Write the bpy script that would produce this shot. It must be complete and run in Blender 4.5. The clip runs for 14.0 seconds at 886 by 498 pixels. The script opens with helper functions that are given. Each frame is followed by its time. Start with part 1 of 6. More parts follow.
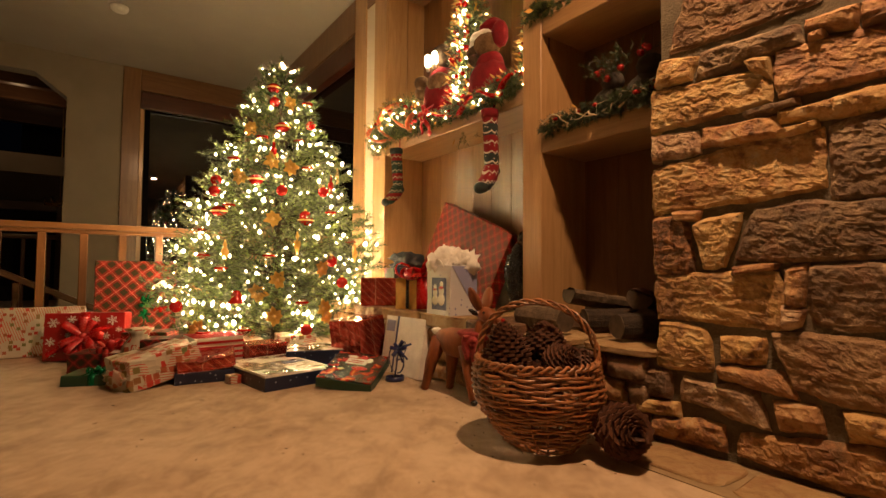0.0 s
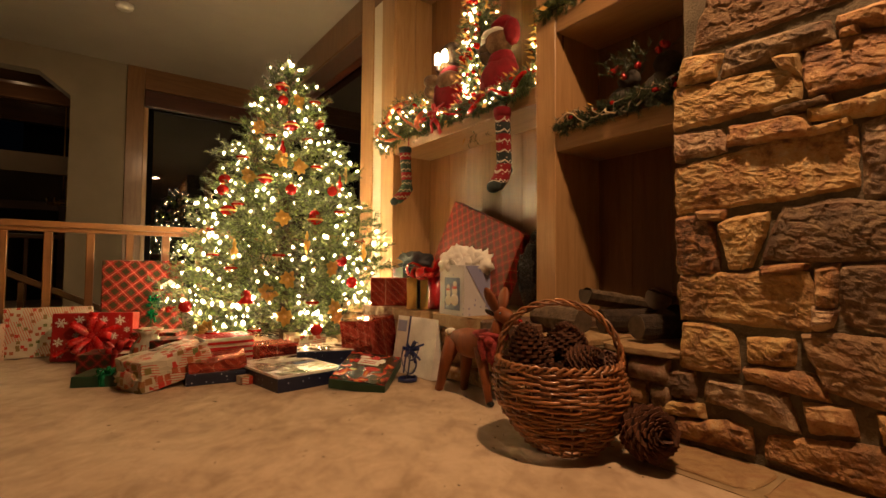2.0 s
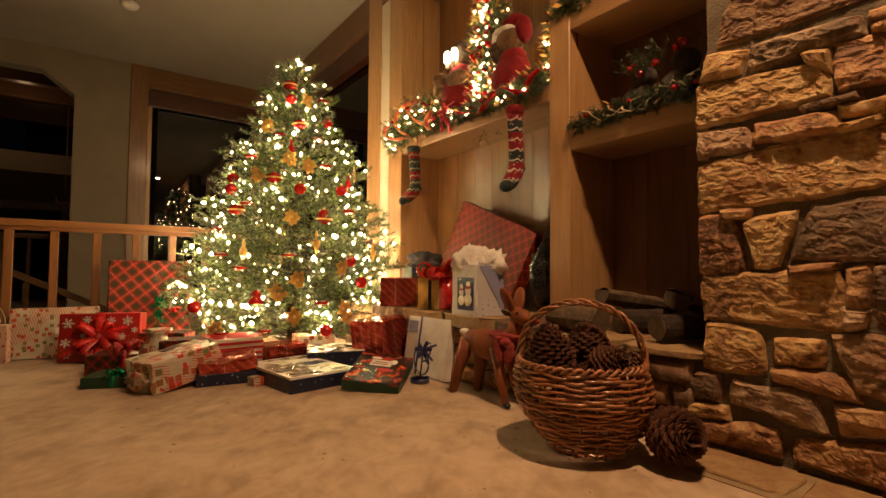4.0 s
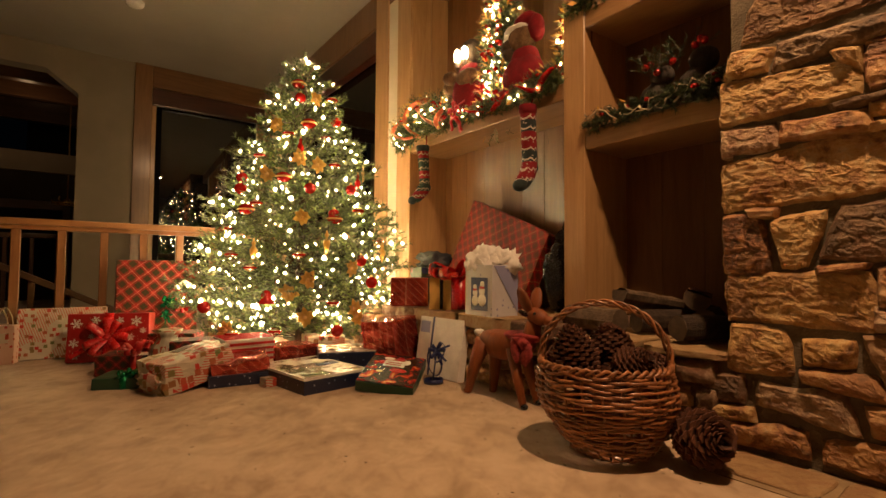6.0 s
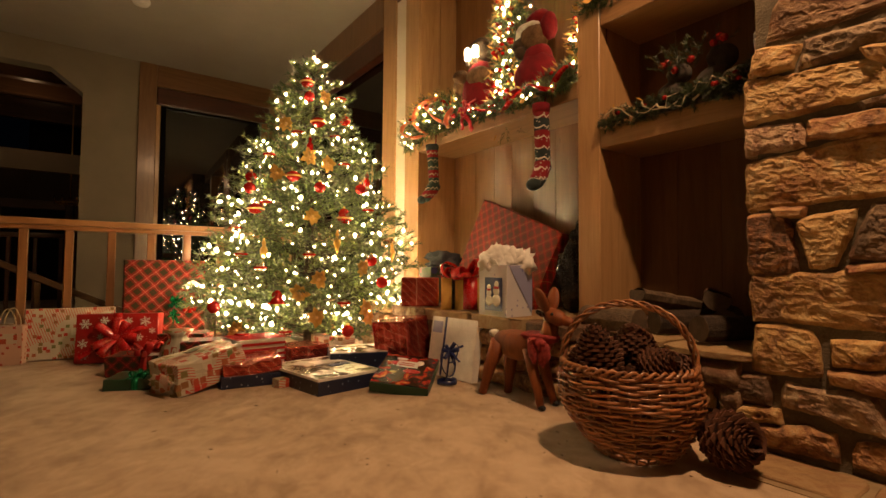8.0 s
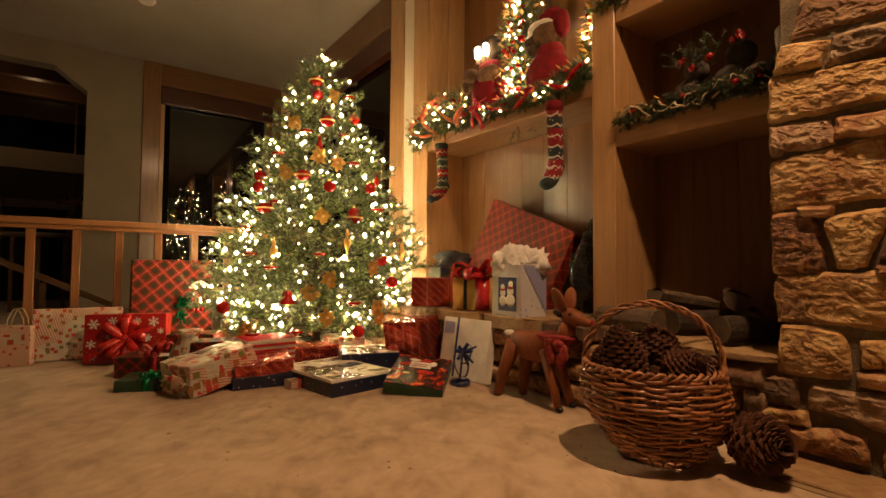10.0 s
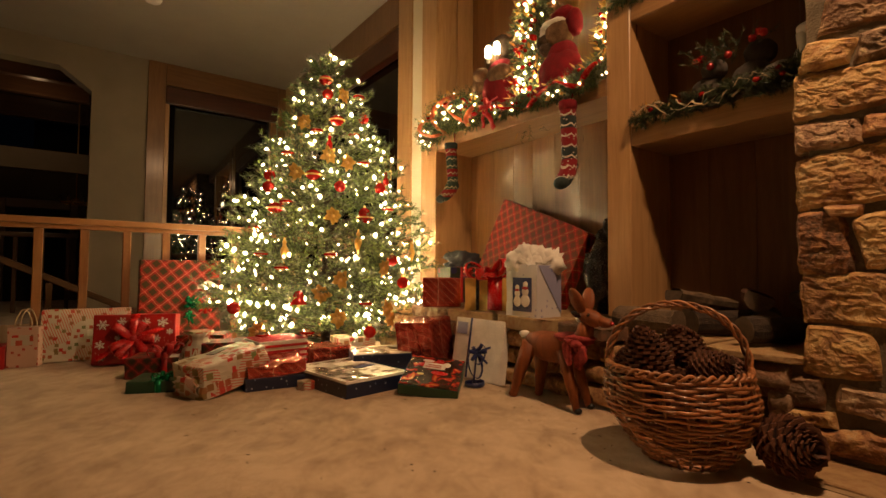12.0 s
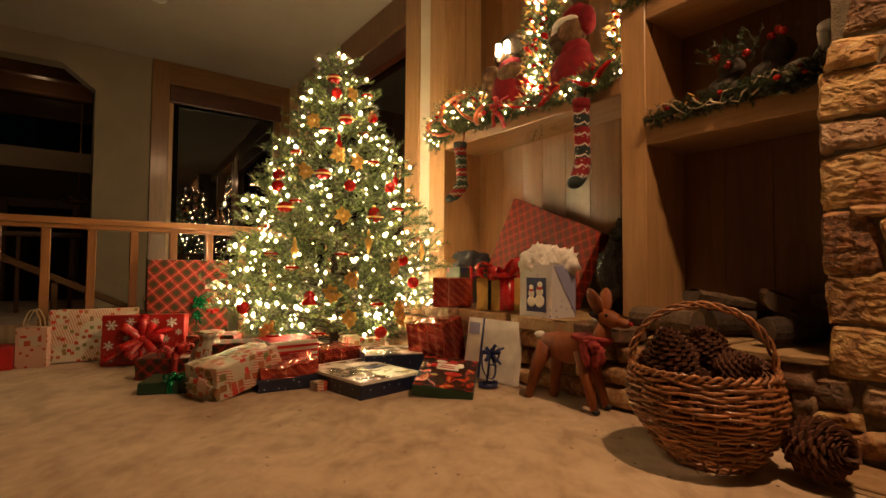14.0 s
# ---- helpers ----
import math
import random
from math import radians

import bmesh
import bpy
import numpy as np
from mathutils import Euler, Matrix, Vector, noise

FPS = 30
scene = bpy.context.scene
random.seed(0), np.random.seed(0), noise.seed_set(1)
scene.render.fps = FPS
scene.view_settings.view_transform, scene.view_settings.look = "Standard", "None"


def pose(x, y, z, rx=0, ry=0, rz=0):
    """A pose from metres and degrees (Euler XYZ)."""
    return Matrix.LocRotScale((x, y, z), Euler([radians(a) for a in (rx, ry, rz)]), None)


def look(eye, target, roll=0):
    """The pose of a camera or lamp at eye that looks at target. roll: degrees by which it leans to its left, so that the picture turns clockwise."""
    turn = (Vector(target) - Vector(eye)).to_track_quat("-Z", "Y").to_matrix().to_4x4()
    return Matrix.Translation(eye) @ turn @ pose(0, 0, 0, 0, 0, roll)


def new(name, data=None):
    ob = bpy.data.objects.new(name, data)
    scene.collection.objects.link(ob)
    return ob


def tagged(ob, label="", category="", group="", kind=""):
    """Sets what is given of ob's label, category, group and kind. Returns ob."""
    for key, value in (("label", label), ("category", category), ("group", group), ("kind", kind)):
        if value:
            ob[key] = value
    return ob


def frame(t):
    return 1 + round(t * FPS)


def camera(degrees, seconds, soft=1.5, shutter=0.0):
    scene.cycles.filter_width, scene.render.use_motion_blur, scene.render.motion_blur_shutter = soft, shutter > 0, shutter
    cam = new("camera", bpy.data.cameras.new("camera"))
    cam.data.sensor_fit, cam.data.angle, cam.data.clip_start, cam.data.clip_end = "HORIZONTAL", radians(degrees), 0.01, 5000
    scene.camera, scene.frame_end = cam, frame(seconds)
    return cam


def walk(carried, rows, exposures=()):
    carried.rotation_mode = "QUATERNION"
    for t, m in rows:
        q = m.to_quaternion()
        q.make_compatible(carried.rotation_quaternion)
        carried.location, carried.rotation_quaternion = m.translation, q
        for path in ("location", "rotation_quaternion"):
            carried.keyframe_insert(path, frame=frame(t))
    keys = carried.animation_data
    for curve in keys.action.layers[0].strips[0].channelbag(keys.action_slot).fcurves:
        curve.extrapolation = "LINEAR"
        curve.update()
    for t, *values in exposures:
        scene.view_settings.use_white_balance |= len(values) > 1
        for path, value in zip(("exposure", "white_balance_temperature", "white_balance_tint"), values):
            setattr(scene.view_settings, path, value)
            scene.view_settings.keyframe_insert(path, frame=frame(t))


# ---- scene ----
cam = camera(84.3, 14.0)
PATH = [
    (0, (0.083, -0.002, 0.599), (1.255, 1.616, 0.684), 0.4),
    (0.5, (0.072, 0.016, 0.598), (1.245, 1.633, 0.683), 0.5),
    (1, (0.059, 0.029, 0.6), (1.233, 1.647, 0.683), 0.4),
    (1.5, (0.049, 0.046, 0.599), (1.223, 1.663, 0.683), 0.4),
    (2, (0.038, 0.06, 0.6), (1.212, 1.677, 0.683), 0.4),
    (2.5, (0.025, 0.076, 0.6), (1.201, 1.692, 0.683), 0.4),
    (3, (0.016, 0.092, 0.598), (1.191, 1.708, 0.682), 0.4),
    (5.5, (-0.039, 0.168, 0.597), (1.138, 1.783, 0.681), 0.4),
    (6, (-0.052, 0.184, 0.598), (1.126, 1.798, 0.681), 0.4),
    (6.5, (-0.065, 0.2, 0.598), (1.114, 1.814, 0.681), 0.4),
    (7, (-0.076, 0.214, 0.597), (1.102, 1.828, 0.681), 0.4),
    (7.5, (-0.086, 0.229, 0.597), (1.093, 1.843, 0.681), 0.4),
    (8, (-0.098, 0.244, 0.598), (1.081, 1.857, 0.68), 0.4),
    (10.5, (-0.151, 0.32, 0.598), (1.029, 1.933, 0.679), 0.4),
    (11, (-0.164, 0.335, 0.599), (1.017, 1.947, 0.68), 0.4),
    (11.5, (-0.174, 0.35, 0.598), (1.006, 1.962, 0.68), 0.4),
    (12, (-0.186, 0.365, 0.596), (0.995, 1.977, 0.679), 0.4),
    (12.5, (-0.198, 0.38, 0.596), (0.984, 1.992, 0.679), 0.4),
    (13, (-0.206, 0.394, 0.596), (0.975, 2.006, 0.679), 0.4),
    (13.5, (-0.217, 0.408, 0.597), (0.964, 2.02, 0.679), 0.4),
    (14, (-0.231, 0.423, 0.598), (0.952, 2.034, 0.679), 0.4),
]
walk(cam, [(t, look(eye, target, roll)) for t, eye, target, roll in PATH], [(0, 0.22), (0.5, 0.05), (3, 0.05), (7, -0.02), (14, -0.12)])

# ---------------------------------------------------------------- world and lights
world = bpy.data.worlds.new("night")
world.use_nodes = True
world.node_tree.nodes["Background"].inputs[0].default_value = (0.02, 0.025, 0.04, 1)
world.node_tree.nodes["Background"].inputs[1].default_value = 0.02
scene.world = world


def downlight(x, y, z, watts, size, colour):
    lamp = bpy.data.lights.new("downlight_lamp", "AREA")
    lamp.shape, lamp.size, lamp.energy, lamp.color = "DISK", size, watts, colour
    ob = new("downlight_lamp", lamp)
    ob.matrix_world = pose(x, y, z)
    return ob


CAN = (1.1, 0.36)
downlight(CAN[0], CAN[1], 3.02, 78, 0.12, (1.0, 0.58, 0.29))
BULB = 340.0

# ---------------------------------------------------------------- materials


def graph(name):
    m = bpy.data.materials.new(name)
    m.use_nodes = True
    nt = m.node_tree
    return m, nt, nt.nodes["Principled BSDF"]


def node(nt, kind, **inputs):
    n = nt.nodes.new(kind)
    for key, v in inputs.items():
        key = key.replace("_", " ")
        if isinstance(v, bpy.types.NodeSocket):
            nt.links.new(v, n.inputs[key])
        else:
            n.inputs[key].default_value = v
    return n


def calc(nt, op, a, b=0.0, c=0.0):
    n = nt.nodes.new("ShaderNodeMath")
    n.operation = op
    for i, v in enumerate((a, b, c)):
        if isinstance(v, bpy.types.NodeSocket):
            nt.links.new(v, n.inputs[i])
        else:
            n.inputs[i].default_value = v
    return n.outputs[0]


def mixc(nt, fac, a, b):
    n = nt.nodes.new("ShaderNodeMix")
    n.data_type = "RGBA"
    for i, v in ((0, fac), (6, a), (7, b)):
        if isinstance(v, bpy.types.NodeSocket):
            nt.links.new(v, n.inputs[i])
        elif i == 0:
            n.inputs[0].default_value = v
        else:
            n.inputs[i].default_value = (*v[:3], 1)
    return n.outputs[2]


def ramp(nt, fac, *stops):
    n = nt.nodes.new("ShaderNodeValToRGB")
    e = n.color_ramp.elements
    while len(e) < len(stops):
        e.new(0.5)
    for k, (p, c) in zip(e, stops):
        k.position, k.color = p, (*c, 1)
    nt.links.new(fac, n.inputs[0])
    return n.outputs[0]


def coords(nt, stretch=(1, 1, 1), turn=(0, 0, 0), shift=(0, 0, 0)):
    tc = nt.nodes.new("ShaderNodeTexCoord")
    mp = nt.nodes.new("ShaderNodeMapping")
    nt.links.new(tc.outputs["Object"], mp.inputs[0])
    mp.inputs[1].default_value = shift
    mp.inputs[2].default_value = [radians(a) for a in turn]
    mp.inputs[3].default_value = stretch
    return mp.outputs[0]


def bump(nt, bsdf, height, strength, distance=0.01):
    b = node(nt, "ShaderNodeBump", Strength=strength, Distance=distance, Height=height)
    nt.links.new(b.outputs[0], bsdf.inputs["Normal"])


def noisy(nt, vec, scale, detail=4.0, rough=0.55):
    return node(nt, "ShaderNodeTexNoise", Vector=vec, Scale=scale, Detail=detail, Roughness=rough).outputs[0]


def surface(name, low, high, scale=8.0, rough=0.6, fine=90.0, relief=0.25, depth=0.003, metal=0.0, stretch=(1, 1, 1), coat=0.0, sheen=0.0):
    """Two-scale mottled surface between two colours."""
    m, nt, b = graph(name)
    v = coords(nt, stretch)
    big, small = noisy(nt, v, scale), noisy(nt, v, fine, 3.0)
    f = calc(nt, "MULTIPLY_ADD", small, 0.4, calc(nt, "MULTIPLY_ADD", big, 0.9, -0.15))
    nt.links.new(ramp(nt, f, (0.3, low), (0.75, high)), b.inputs["Base Color"])
    nt.links.new(calc(nt, "MULTIPLY_ADD", small, 0.25, rough - 0.12), b.inputs["Roughness"])
    b.inputs["Metallic"].default_value = metal
    b.inputs["Coat Weight"].default_value = coat
    b.inputs["Coat Roughness"].default_value = 0.12
    b.inputs["Sheen Weight"].default_value = sheen
    bump(nt, b, small, relief, depth)
    return m


def plain(name, colour, rough=0.5, metal=0.0, coat=0.0):
    r, g, bl = colour
    return surface(name, (r * 0.8, g * 0.8, bl * 0.8), (min(1, r * 1.12), min(1, g * 1.12), min(1, bl * 1.12)), 14.0, rough, 120.0, 0.12, 0.001, metal, coat=coat)


def wood(name, low, high, axis="z", rough=0.33, coat=0.35, knots=True):
    m, nt, b = graph(name)
    stretch = {"z": (9, 9, 0.8), "y": (9, 0.8, 9), "x": (0.8, 9, 9)}[axis]
    rnd = node(nt, "ShaderNodeObjectInfo").outputs["Random"]
    shift = node(nt, "ShaderNodeCombineXYZ", X=calc(nt, "MULTIPLY", rnd, 7.0), Y=calc(nt, "MULTIPLY", rnd, 3.0), Z=calc(nt, "MULTIPLY", rnd, 5.0)).outputs[0]
    add = nt.nodes.new("ShaderNodeVectorMath")
    nt.links.new(coords(nt, stretch), add.inputs[0])
    nt.links.new(shift, add.inputs[1])
    v = add.outputs[0]
    grain = node(nt, "ShaderNodeTexNoise", Vector=v, Scale=2.2, Detail=6.0, Roughness=0.6, Distortion=1.2).outputs[0]
    fine = noisy(nt, v, 16.0, 3.0)
    f = calc(nt, "ADD", calc(nt, "MULTIPLY", grain, 0.75), calc(nt, "MULTIPLY", fine, 0.25))
    f = calc(nt, "ADD", f, calc(nt, "MULTIPLY_ADD", rnd, 0.16, -0.08))
    c = ramp(nt, f, (0.28, low), (0.72, high))
    if knots:
        kv = coords(nt, tuple(0.22 * s for s in stretch))
        k = node(nt, "ShaderNodeTexVoronoi", Vector=kv, Scale=2.4).outputs["Distance"]
        dark = tuple(0.35 * a for a in low)
        c = mixc(nt, calc(nt, "LESS_THAN", k, 0.055), c, dark)
    nt.links.new(c, b.inputs["Base Color"])
    nt.links.new(calc(nt, "MULTIPLY_ADD", fine, 0.22, rough - 0.1), b.inputs["Roughness"])
    b.inputs["Coat Weight"].default_value = coat
    b.inputs["Coat Roughness"].default_value = 0.16
    bump(nt, b, f, 0.18, 0.003)
    return m


def bands(nt, value, period, width):
    """1 on lines of that width, repeated."""
    return calc(nt, "LESS_THAN", calc(nt, "WRAP", value, period, 0.0), width)


def axes(nt, turn=(0, 0, 0), shift=(0, 0, 0)):
    s = node(nt, "ShaderNodeSeparateXYZ", Vector=coords(nt, (1, 1, 1), turn, shift))
    return s.outputs[0], s.outputs[1], s.outputs[2]


def plaid(name, base, dark, line, face="front", period=0.07, rough=0.5, metal=0.0, angle=45.0, line2=None):
    """Tartan: broad dark bands and thin bright lines crossing."""
    m, nt, b = graph(name)
    if face == "front":
        x, y, z = axes(nt, (0, angle, 0))
        u, v = calc(nt, "ADD", x, y), z
    else:
        x, y, z = axes(nt, (0, 0, angle))
        u, v = calc(nt, "ADD", x, z), y
    n = noisy(nt, coords(nt), 30.0)
    wide = calc(nt, "MULTIPLY", calc(nt, "ADD", bands(nt, u, period, period * 0.55), bands(nt, v, period, period * 0.55)), 0.5)
    c = mixc(nt, wide, base, dark)
    c = mixc(nt, calc(nt, "MULTIPLY", n, 0.5), c, tuple(0.6 * a for a in dark))
    l1 = bands(nt, calc(nt, "ADD", u, period * 0.25), period, period * 0.035)
    l2 = bands(nt, calc(nt, "ADD", v, period * 0.25), period, period * 0.035)
    c = mixc(nt, l1, c, line)
    c = mixc(nt, l2, c, line2 or line)
    nt.links.new(c, b.inputs["Base Color"])
    b.inputs["Roughness"].default_value = rough
    b.inputs["Metallic"].default_value = metal
    b.inputs["Specular IOR Level"].default_value = 0.5 if metal else 0.18
    bump(nt, b, noisy(nt, coords(nt), 9.0, 2.0), 0.25, 0.01)
    return m


def printed(name, ground, spots, stripe=None, scale=16.0, size=0.28, rough=0.4, turn=30.0, shape="sq"):
    """Gift paper: scattered printed motifs over stripes."""
    m, nt, b = graph(name)
    x, y, z = axes(nt, (0, turn, 0))
    c = mixc(nt, noisy(nt, coords(nt), 10.0), ground, tuple(0.86 * a for a in ground))
    if stripe:
        zone = calc(nt, "GREATER_THAN", noisy(nt, coords(nt), 7.0, 0.0), 0.46)
        s = bands(nt, calc(nt, "ADD", calc(nt, "ADD", x, z), y), 0.018, 0.006)
        c = mixc(nt, calc(nt, "MULTIPLY", s, zone), c, stripe)
    vor = nt.nodes.new("ShaderNodeTexVoronoi")
    vor.distance = "CHEBYCHEV" if shape == "sq" else "EUCLIDEAN"
    vor.inputs["Scale"].default_value = scale
    vor.inputs["Randomness"].default_value = 0.7
    nt.links.new(coords(nt), vor.inputs["Vector"])
    pick = node(nt, "ShaderNodeSeparateColor", Color=vor.outputs["Color"]).outputs[0]
    inside = calc(nt, "MULTIPLY", calc(nt, "LESS_THAN", vor.outputs["Distance"], size), calc(nt, "GREATER_THAN", pick, 0.15))
    col = ramp(nt, pick, *[(0.2 + 0.75 * i / max(1, len(spots) - 1), s) for i, s in enumerate(spots)])
    c = mixc(nt, inside, c, col)
    nt.links.new(c, b.inputs["Base Color"])
    b.inputs["Roughness"].default_value = rough
    bump(nt, b, noisy(nt, coords(nt), 11.0, 2.0), 0.22, 0.008)
    return m


def stone_mat(name, cols, rough=0.72, rust_share=0.5):
    m, nt, b = graph(name)
    rnd = node(nt, "ShaderNodeObjectInfo").outputs["Random"]
    add = nt.nodes.new("ShaderNodeVectorMath")
    tc = nt.nodes.new("ShaderNodeTexCoord")
    nt.links.new(tc.outputs["Object"], add.inputs[0])
    sh = node(nt, "ShaderNodeCombineXYZ", X=calc(nt, "MULTIPLY", rnd, 9.0), Y=calc(nt, "MULTIPLY", rnd, 17.0), Z=calc(nt, "MULTIPLY", rnd, 5.0)).outputs[0]
    nt.links.new(sh, add.inputs[1])
    mp = nt.nodes.new("ShaderNodeMapping")
    mp.inputs[3].default_value = (1, 1, 1.1)
    nt.links.new(add.outputs[0], mp.inputs[0])
    v = mp.outputs[0]
    big = node(nt, "ShaderNodeTexNoise", Vector=v, Scale=7.5, Detail=5.0, Roughness=0.62, Distortion=1.3).outputs[0]
    mid = node(nt, "ShaderNodeTexNoise", Vector=v, Scale=42.0, Detail=7.0, Roughness=0.72, Distortion=0.3).outputs[0]
    fine = noisy(nt, v, 140.0, 3.0)
    f = calc(nt, "ADD", calc(nt, "MULTIPLY", big, 0.62), calc(nt, "MULTIPLY", mid, 0.38))
    f = calc(nt, "MULTIPLY_ADD", f, 3.2, -1.12)
    f = calc(nt, "ADD", f, calc(nt, "MULTIPLY_ADD", rnd, 0.26, -0.15))
    c = ramp(nt, f, *cols)
    hue = calc(nt, "FRACT", calc(nt, "MULTIPLY", rnd, 7.31))
    c = mixc(nt, calc(nt, "MULTIPLY", hue, 0.22), c, cols[-2][1])
    c = mixc(nt, calc(nt, "MULTIPLY", calc(nt, "FRACT", calc(nt, "MULTIPLY", rnd, 13.7)), 0.16), c, (0.36, 0.19, 0.11))
    vein = node(nt, "ShaderNodeTexNoise", Vector=v, Scale=4.2, Detail=4.0, Roughness=0.55, Distortion=2.4).outputs[0]
    rust = calc(nt, "MULTIPLY", calc(nt, "MINIMUM", calc(nt, "MAXIMUM", calc(nt, "MULTIPLY_ADD", vein, 7.0, -3.6), 0.0), 1.0), rust_share)
    c = mixc(nt, rust, c, (0.25, 0.095, 0.045))
    pale = calc(nt, "MULTIPLY", calc(nt, "MINIMUM", calc(nt, "MAXIMUM", calc(nt, "MULTIPLY_ADD", vein, -8.0, 3.5), 0.0), 1.0), 0.5)
    c = mixc(nt, pale, c, (min(1, cols[-2][1][0] * 1.15), cols[-2][1][1] * 1.1, cols[-2][1][2]))
    speck = calc(nt, "MULTIPLY", calc(nt, "MINIMUM", calc(nt, "MAXIMUM", calc(nt, "MULTIPLY_ADD", mid, 12.0, -7.2), 0.0), 1.0), 0.4)
    c = mixc(nt, speck, c, (0.09, 0.05, 0.03))
    c = mixc(nt, calc(nt, "MULTIPLY", fine, 0.28), c, (0.16, 0.10, 0.055))
    nt.links.new(c, b.inputs["Base Color"])
    b.inputs["Roughness"].default_value = rough
    h = calc(nt, "ADD", calc(nt, "MULTIPLY", mid, 1.0), calc(nt, "MULTIPLY", fine, 0.22))
    bump(nt, b, h, 0.7, 0.012)
    return m


def glow(name, colour, strength):
    m, nt, b = graph(name)
    b.inputs["Base Color"].default_value = (*colour, 1)
    b.inputs["Emission Color"].default_value = (*colour, 1)
    b.inputs["Emission Strength"].default_value = strength
    return m


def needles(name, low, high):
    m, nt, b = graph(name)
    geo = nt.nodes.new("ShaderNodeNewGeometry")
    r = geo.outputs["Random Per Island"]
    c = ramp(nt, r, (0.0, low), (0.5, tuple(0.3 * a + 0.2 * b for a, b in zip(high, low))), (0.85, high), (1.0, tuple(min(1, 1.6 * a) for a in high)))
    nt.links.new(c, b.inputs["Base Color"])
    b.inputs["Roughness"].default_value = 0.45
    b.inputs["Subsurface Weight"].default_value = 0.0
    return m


def night_glass(name):
    """A double pane before a pitch-dark night: all that it shows is its mirror image of the room."""
    m, nt, b = graph(name)
    b.inputs["Base Color"].default_value = (0.0015, 0.0018, 0.0022, 1)
    b.inputs["Roughness"].default_value = 0.0
    b.inputs["IOR"].default_value = 1.75
    return m


def carpet_mat():
    m, nt, b = graph("carpet")
    v = coords(nt)
    x, y, z = axes(nt)
    along = calc(nt, "ADD", calc(nt, "MULTIPLY", x, 0.59), calc(nt, "MULTIPLY", y, 0.81))
    across = calc(nt, "SUBTRACT", calc(nt, "MULTIPLY", x, 0.81), calc(nt, "MULTIPLY", y, 0.59))
    # brushed pile: patches drawn out the way it was last swept
    swept = node(nt, "ShaderNodeCombineXYZ", X=calc(nt, "MULTIPLY", along, 0.72), Y=across, Z=0.0).outputs[0]
    big = node(nt, "ShaderNodeTexNoise", Vector=swept, Scale=4.6, Detail=5.0, Roughness=0.6, Distortion=0.5).outputs[0]
    mid = node(nt, "ShaderNodeTexNoise", Vector=swept, Scale=15.0, Detail=4.0, Roughness=0.6, Distortion=0.5).outputs[0]
    fine = noisy(nt, v, 420.0, 2.0)
    f = calc(nt, "ADD", calc(nt, "MULTIPLY", big, 0.6), calc(nt, "MULTIPLY", mid, 0.4))
    c = ramp(nt, f, (0.38, (0.33, 0.22, 0.128)), (0.48, (0.46, 0.325, 0.205)), (0.60, (0.60, 0.45, 0.305)))
    c = mixc(nt, calc(nt, "MULTIPLY", fine, 0.3), c, (0.22, 0.17, 0.12))
    nt.links.new(c, b.inputs["Base Color"])
    b.inputs["Roughness"].default_value = 0.95
    b.inputs["Sheen Weight"].default_value = 0.25
    bump(nt, b, calc(nt, "ADD", fine, calc(nt, "MULTIPLY", mid, 2.0)), 0.5, 0.004)
    return m


def knit(name, stripes, zig):
    """Knitted stocking: coloured bands over its height with white zigzags."""
    m, nt, b = graph(name)
    x, y, z = axes(nt)
    w = calc(nt, "PINGPONG", y, 0.016)
    t = calc(nt, "WRAP", calc(nt, "ADD", z, 1.0), 0.16, 0.0)
    c = ramp(nt, calc(nt, "DIVIDE", t, 0.16), *stripes)
    zz = calc(nt, "WRAP", calc(nt, "ADD", calc(nt, "ADD", z, w), 1.0), 0.055, 0.0)
    c = mixc(nt, calc(nt, "LESS_THAN", zz, 0.0085), c, zig)
    dots = node(nt, "ShaderNodeTexVoronoi", Vector=coords(nt), Scale=42.0).outputs["Distance"]
    c = mixc(nt, calc(nt, "LESS_THAN", dots, 0.2), c, tuple(0.7 * a for a in zig))
    nt.links.new(c, b.inputs["Base Color"])
    b.inputs["Roughness"].default_value = 0.95
    bump(nt, b, node(nt, "ShaderNodeTexWave", Vector=coords(nt), Scale=90.0).outputs[0], 0.5, 0.004)
    return m


CARPET = carpet_mat()
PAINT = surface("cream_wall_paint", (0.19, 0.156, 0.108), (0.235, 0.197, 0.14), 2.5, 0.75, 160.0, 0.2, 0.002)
# Wall cream made lighter: the tree's light on the strip is in this colour.
LITSTRIPPAINT = surface("tree_lit_cream_paint", (0.58, 0.52, 0.42), (0.66, 0.60, 0.49), 3.0, 0.5, 160.0, 0.15, 0.002)
CEIL = surface("ceiling_paint", (0.32, 0.285, 0.24), (0.375, 0.338, 0.285), 1.5, 0.85, 120.0, 0.35, 0.003)
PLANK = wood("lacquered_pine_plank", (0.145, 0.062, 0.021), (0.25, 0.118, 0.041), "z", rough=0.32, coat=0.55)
# Same pine as PLANK, with the right bay's shade put into its colour.
SHADEPLANK = wood("shade_tinted_pine_plank", (0.10, 0.046, 0.017), (0.19, 0.095, 0.038), "z", rough=0.4, coat=0.2)
PINE = wood("honey_pine", (0.31, 0.165, 0.068), (0.49, 0.295, 0.138), "z")
PINE_Y = wood("honey_pine_lengthwise", (0.22, 0.112, 0.044), (0.36, 0.205, 0.09), "y", knots=False)
PINE_X = wood("honey_pine_crosswise", (0.34, 0.19, 0.08), (0.52, 0.31, 0.15), "x")
CASING = wood("stained_casing", (0.12, 0.055, 0.022), (0.22, 0.112, 0.048), "z")
CASING_X = wood("stained_casing_crosswise", (0.11, 0.050, 0.02), (0.20, 0.098, 0.042), "x")
